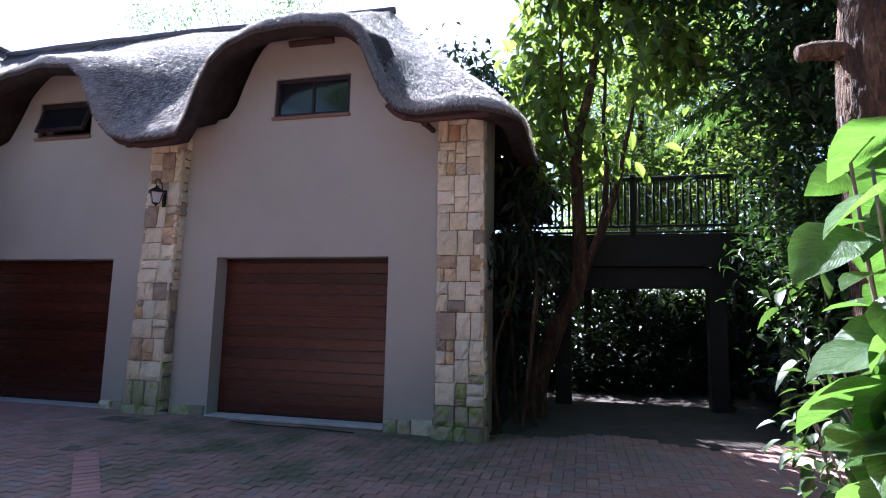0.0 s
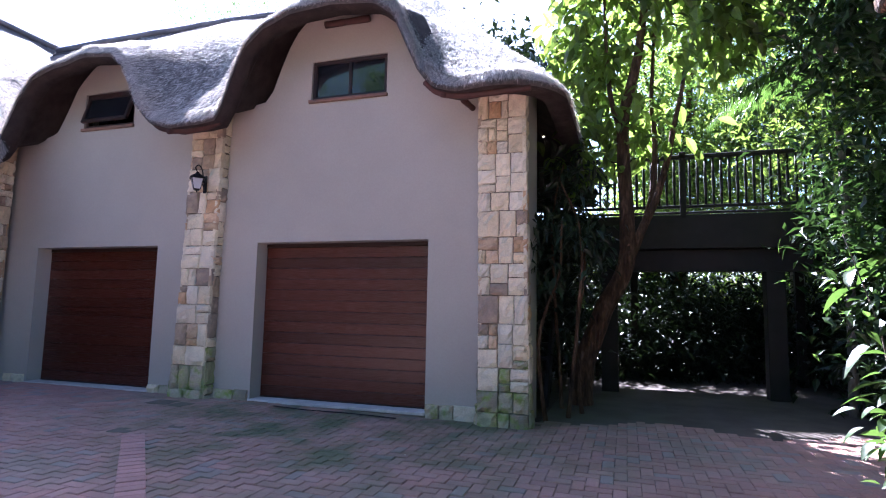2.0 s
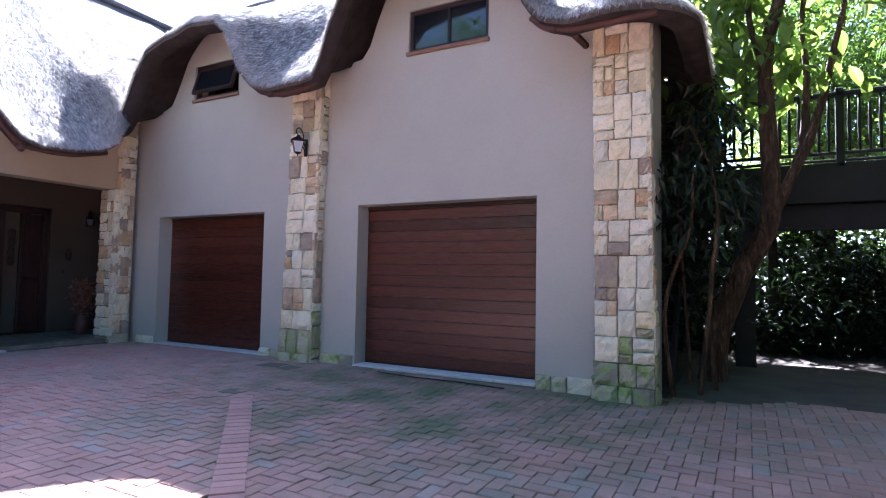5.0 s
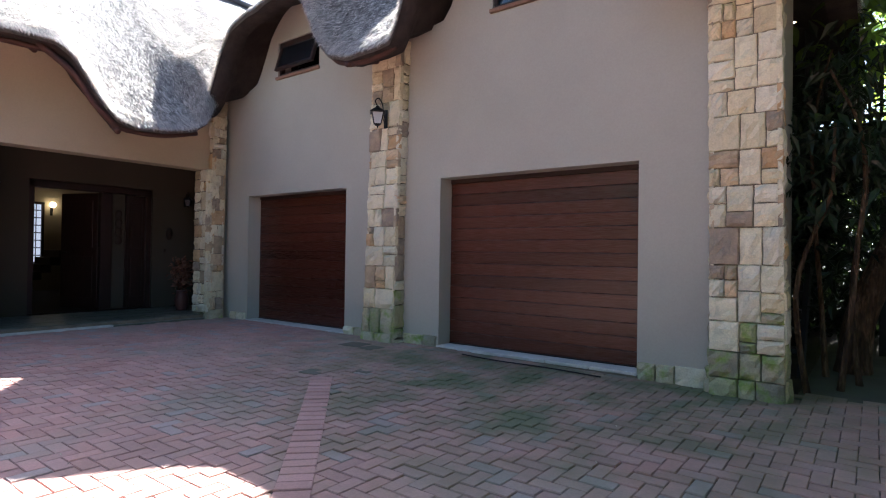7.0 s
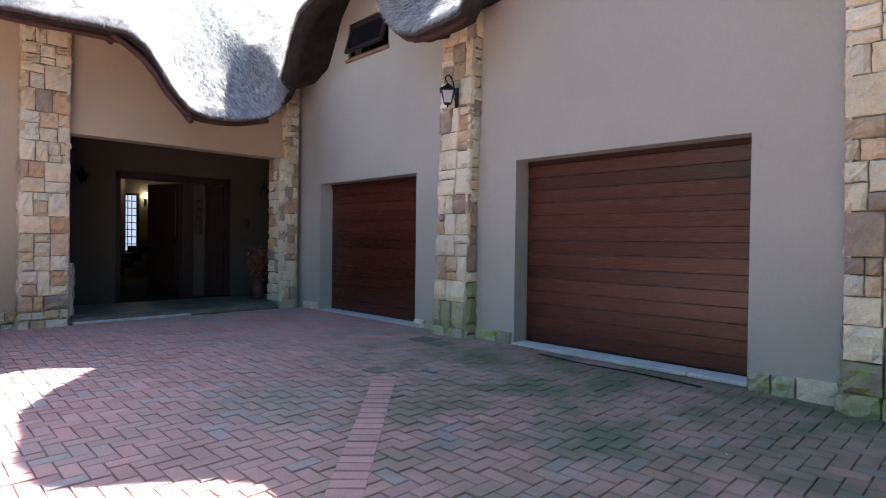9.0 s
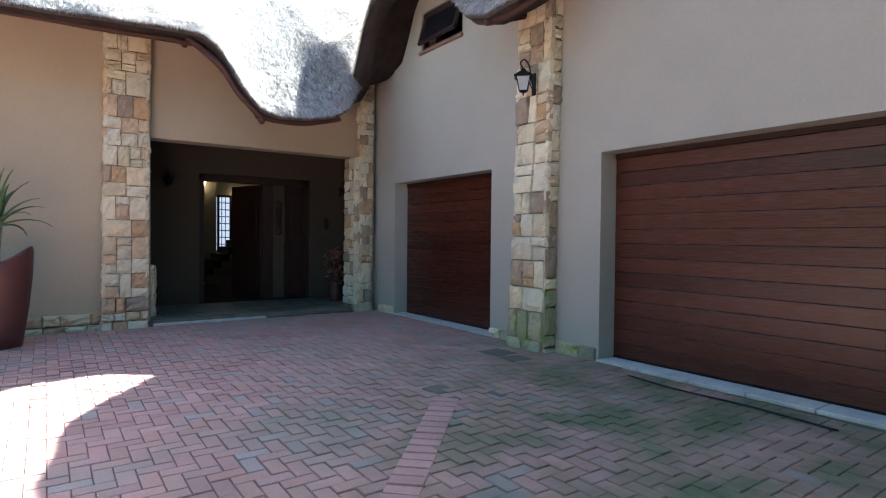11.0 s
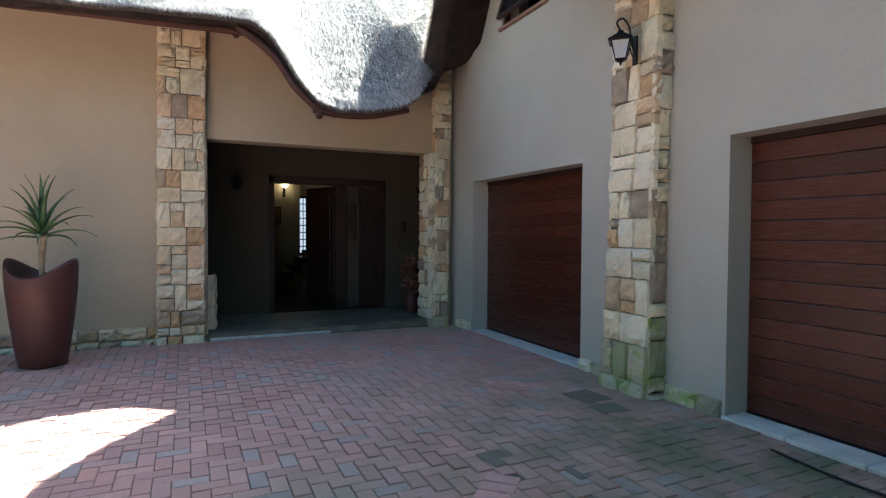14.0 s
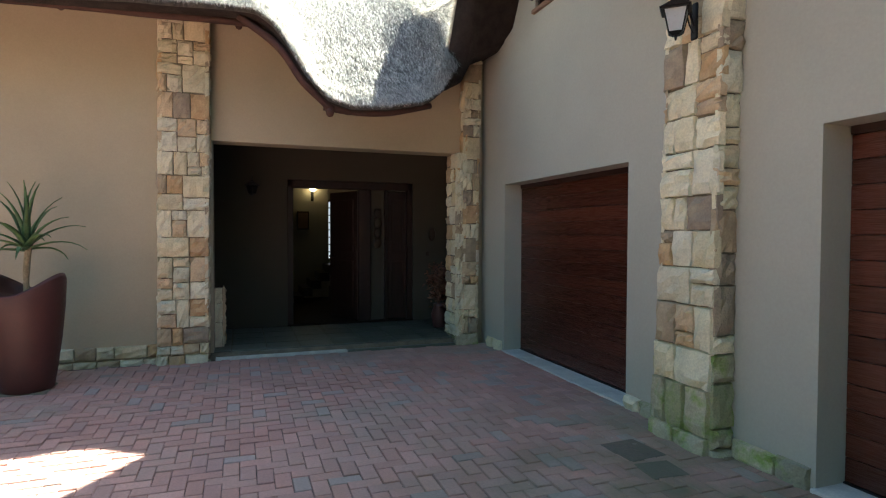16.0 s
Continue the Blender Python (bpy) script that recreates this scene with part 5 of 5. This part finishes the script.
# feathery palms at the edge of the drive
def palm(base, height, count, reach, seed, label):
    g = np.random.default_rng(seed)
    t = thing("palm", pose(*base), label, "palm")
    bm = bmesh.new()
    c = curve_pts([(0, 0, 0), (0.05, 0.03, height * 0.5), (0.0, 0.05, height)], 6, 0.01)
    tube(bm, c, [0.07 - 0.025 * k / (len(c) - 1) for k in range(len(c))], 8)
    part("trunk", bm, M_BARK_G, t, smooth=True)
    for k in range(count):
        a, rise = k * 2.4 + g.uniform(-0.3, 0.3), g.uniform(0.25, 1.0)
        L = reach * g.uniform(0.8, 1.15)
        out = Vector((math.cos(a), math.sin(a), 0))
        side = Vector((-math.sin(a), math.cos(a), 0))
        spine = [Vector((0, 0.05, height)) + out * (L * s) + Vector((0, 0, L * (rise * s - (0.55 + rise * 0.55) * s * s))) for s in np.linspace(0, 1, 9)]
        bm = bmesh.new()
        tube(bm, spine, [0.012 - 0.009 * i / 8 for i in range(9)], 5)
        frond = part("frond", bm, M_LEAF_D, t, smooth=True)
        q = curve_pts(spine[1:], 6)
        pos, d, up, ln = [], [], [], []
        for i, p in enumerate(q[:-1]):
            for sgn in (-1, 1):
                w = (q[i + 1] - p).normalized() * 0.7 + side * sgn + Vector((0, 0, -0.35))
                pos.append(p)
                d.append(w)
                up.append((0.1 * g.normal(), 0.1 * g.normal(), 1))
                ln.append(0.42 * L / 1.6 * math.sin(math.pi * (0.12 + 0.8 * i / len(q))))
        ln = np.array(ln)
        part_mesh("blade", mesh_from("blade", *leaf_arrays(np.array(pos), np.array(d), np.array(up), ln, ln * 0.09, droop=0.35)), M_LEAF, frond)
    return t


palm((3.0, 9.3, -0.2), 4.9, 13, 1.5, 21, "slim palm with feathery arching fronds beside the deck")
# lianas and saplings against the end of the garage
for x, y, h, sd in ((-0.82, 7.35, 2.6, 1), (-0.62, 7.7, 3.2, 2), (-0.45, 8.1, 2.4, 3), (-0.75, 8.4, 3.6, 4)):
    r = random.Random(sd)
    tree("sapling", (x, y, -0.2), [([(0, 0, 0), (r.uniform(-0.15, 0.15), 0.05, h * 0.4), (r.uniform(-0.2, 0.2), 0.05, h * 0.75), (r.uniform(-0.1, 0.25), 0, h)], 0.03, 0.012)],
         [(0.1, 0.1, h, 0.4, 0.4, 0.35), (0.0, 0.0, h * 0.8, 0.3, 0.3, 0.3)], 130, 0.2, M_LEAF_U, "thin sapling with drooping dark leaves by the garage end wall", 60 + sd, bark=M_BARK, width=0.3, clump=0.12, per=8, hang=0.8, group="saplings")


# ---- clay pavers ----
PL, PW, JT = 0.212, 0.106, 0.0035
S0, S1 = Vector((-0.55, 0.9)), Vector((-4.66, 4.89))
sd = (S1 - S0).normalized()
sn = Vector((-sd.y, sd.x))


def near_strip(x, y, pad):
    p = Vector((x, y)) - S0
    return -pad < p.dot(sd) < (S1 - S0).length + 0.02 and abs(p.dot(sn)) < PL / 2 + pad


def paver_verts(l, w):
    a, b, c = l / 2, w / 2, 0.004
    v = []
    for z, s in ((-0.03, 0), (-0.004, 0), (0.002, c)):
        v += [(-a + s, -b + s, z), (a - s, -b + s, z), (a - s, b - s, z), (-a + s, b - s, z)]
    f = [(8, 9, 10, 11)]
    for lo in (0, 4):
        for k in range(4):
            f.append((lo + k, lo + (k + 1) % 4, lo + 4 + (k + 1) % 4, lo + 4 + k))
    return np.array(v), f


lay = []    # (x, y, turn, width of the paver across)
for r in range(-26, 110):
    for c in range(-92, 50):
        k = (c - r) % 4
        if k == 0:
            x, y, t = (c + 1) * PW, (r + 0.5) * PW, 0.0
        elif k == 3:
            x, y, t = (c + 0.5) * PW, (r + 1) * PW, math.pi / 2
        else:
            continue
        if x < -9.57 or x > 3.6 or y < -2.6 or (x < -0.9 and y > 6.91) or (x > -0.9 and y > 7.5 + 0.25 * math.sin(3 * x)) or near_strip(x, y, -0.07):
            continue
        lay.append((x, y, t, 0.0))
n = int((S1 - S0).length / (PW + 0.002))
for i in range(n):
    p = S0 + sd * (i + 0.5) * (PW + 0.002)
    lay.append((p.x, p.y, math.atan2(sn.y, sn.x), 0.008))
base_v, base_f = paver_verts(PL - JT, PW - JT)
rng = random.Random(9)
me1 = bpy.data.meshes.new("paver")
me1.from_pydata([tuple(v) for v in base_v], [], base_f)
me1.materials.append(M_BRICK)
me2 = me1.copy()
me2.materials[0] = M_BRICK_S
vs, fs, single = [], [], 0
for x, y, t, dz in lay:
    z = ground_z(x, y) + dz + rng.uniform(-0.003, 0.003)
    rx, ry, rz = rng.uniform(-0.012, 0.012), rng.uniform(-0.012, 0.012), t + rng.uniform(-0.012, 0.012)
    if dz or (-4.75 < x < -2.3 and 3.0 < y < 5.6 and single < 246):
        single += 0 if dz else 1
        o = part_mesh("paver", me2 if dz else me1, None, pavement)
        o.matrix_basis = Matrix.LocRotScale((x, y, z), Euler((rx, ry, rz)), None)
    else:
        m = np.array(Matrix.LocRotScale((x, y, z), Euler((rx, ry, rz)), None))
        k = len(vs) * 12
        vs.append(base_v @ m[:3, :3].T + m[:3, 3])
        fs += [tuple(k + i for i in f) for f in base_f]
run = mesh_from("paver_run", np.concatenate(vs), fs)
o = part_mesh("paver_run", run, M_BRICK_I, pavement, "weathered red clay pavers")
o["kind"] = "stuff"
for k, (x, y, w, h, r) in enumerate(((-5.66, 6.3, 0.34, 0.3, 4), (-5.33, 6.26, 0.24, 0.26, -5), (-4.9, 4.98, 0.24, 0.2, 6), (-4.5, 5.3, 0.2, 0.11, 0))):
    dc = tagged(part("drain_slab", bbox(-w / 2, w / 2, -h / 2, h / 2, -0.08, 0.006, 0.012, 2), M_SLAB), "dark mossy slab patched into the paving", "slab", "drain slabs")
    dc.matrix_world = pose(x, y, ground_z(x, y), 0, 0, r)

# small litter on the paving
g = np.random.default_rng(12)
n = 70
p = np.stack([g.uniform(-9, 2, n), g.uniform(2.2, 6.6, n), np.zeros(n)], 1)
p[:, 2] = [ground_z(x, y) + 0.008 for x, y, _ in p]
d = np.stack([g.normal(size=n), g.normal(size=n), np.zeros(n)], 1)
M_LITTER = mat("dry_litter", (0.42, 0.36, 0.26), 0.8, 0.3, 8, 40, 0.0, island=0.5)
v, f = leaf_arrays(p, d, np.tile((0, 0, 1.0), (n, 1)), g.uniform(0.012, 0.035, n), g.uniform(0.006, 0.016, n))
tagged(part_mesh("leaf_litter", mesh_from("leaf_litter", v, f), M_LITTER), "pale fallen petals and leaf scraps on the paving", "litter", kind="stuff")
bm = bmesh.new()
tube(bm, [q + Vector((0, 0, ground_z(q.x, q.y) + 0.018)) for q in curve_pts([(-4.2, 6.62, 0), (-3.7, 6.58, 0), (-3.1, 6.63, 0), (-2.5, 6.6, 0)], 8)], 0.008, 6)
tagged(part("rubber_hose", bm, M_IRON, smooth=True), "thin black hose lying along the garage sill", "hose")
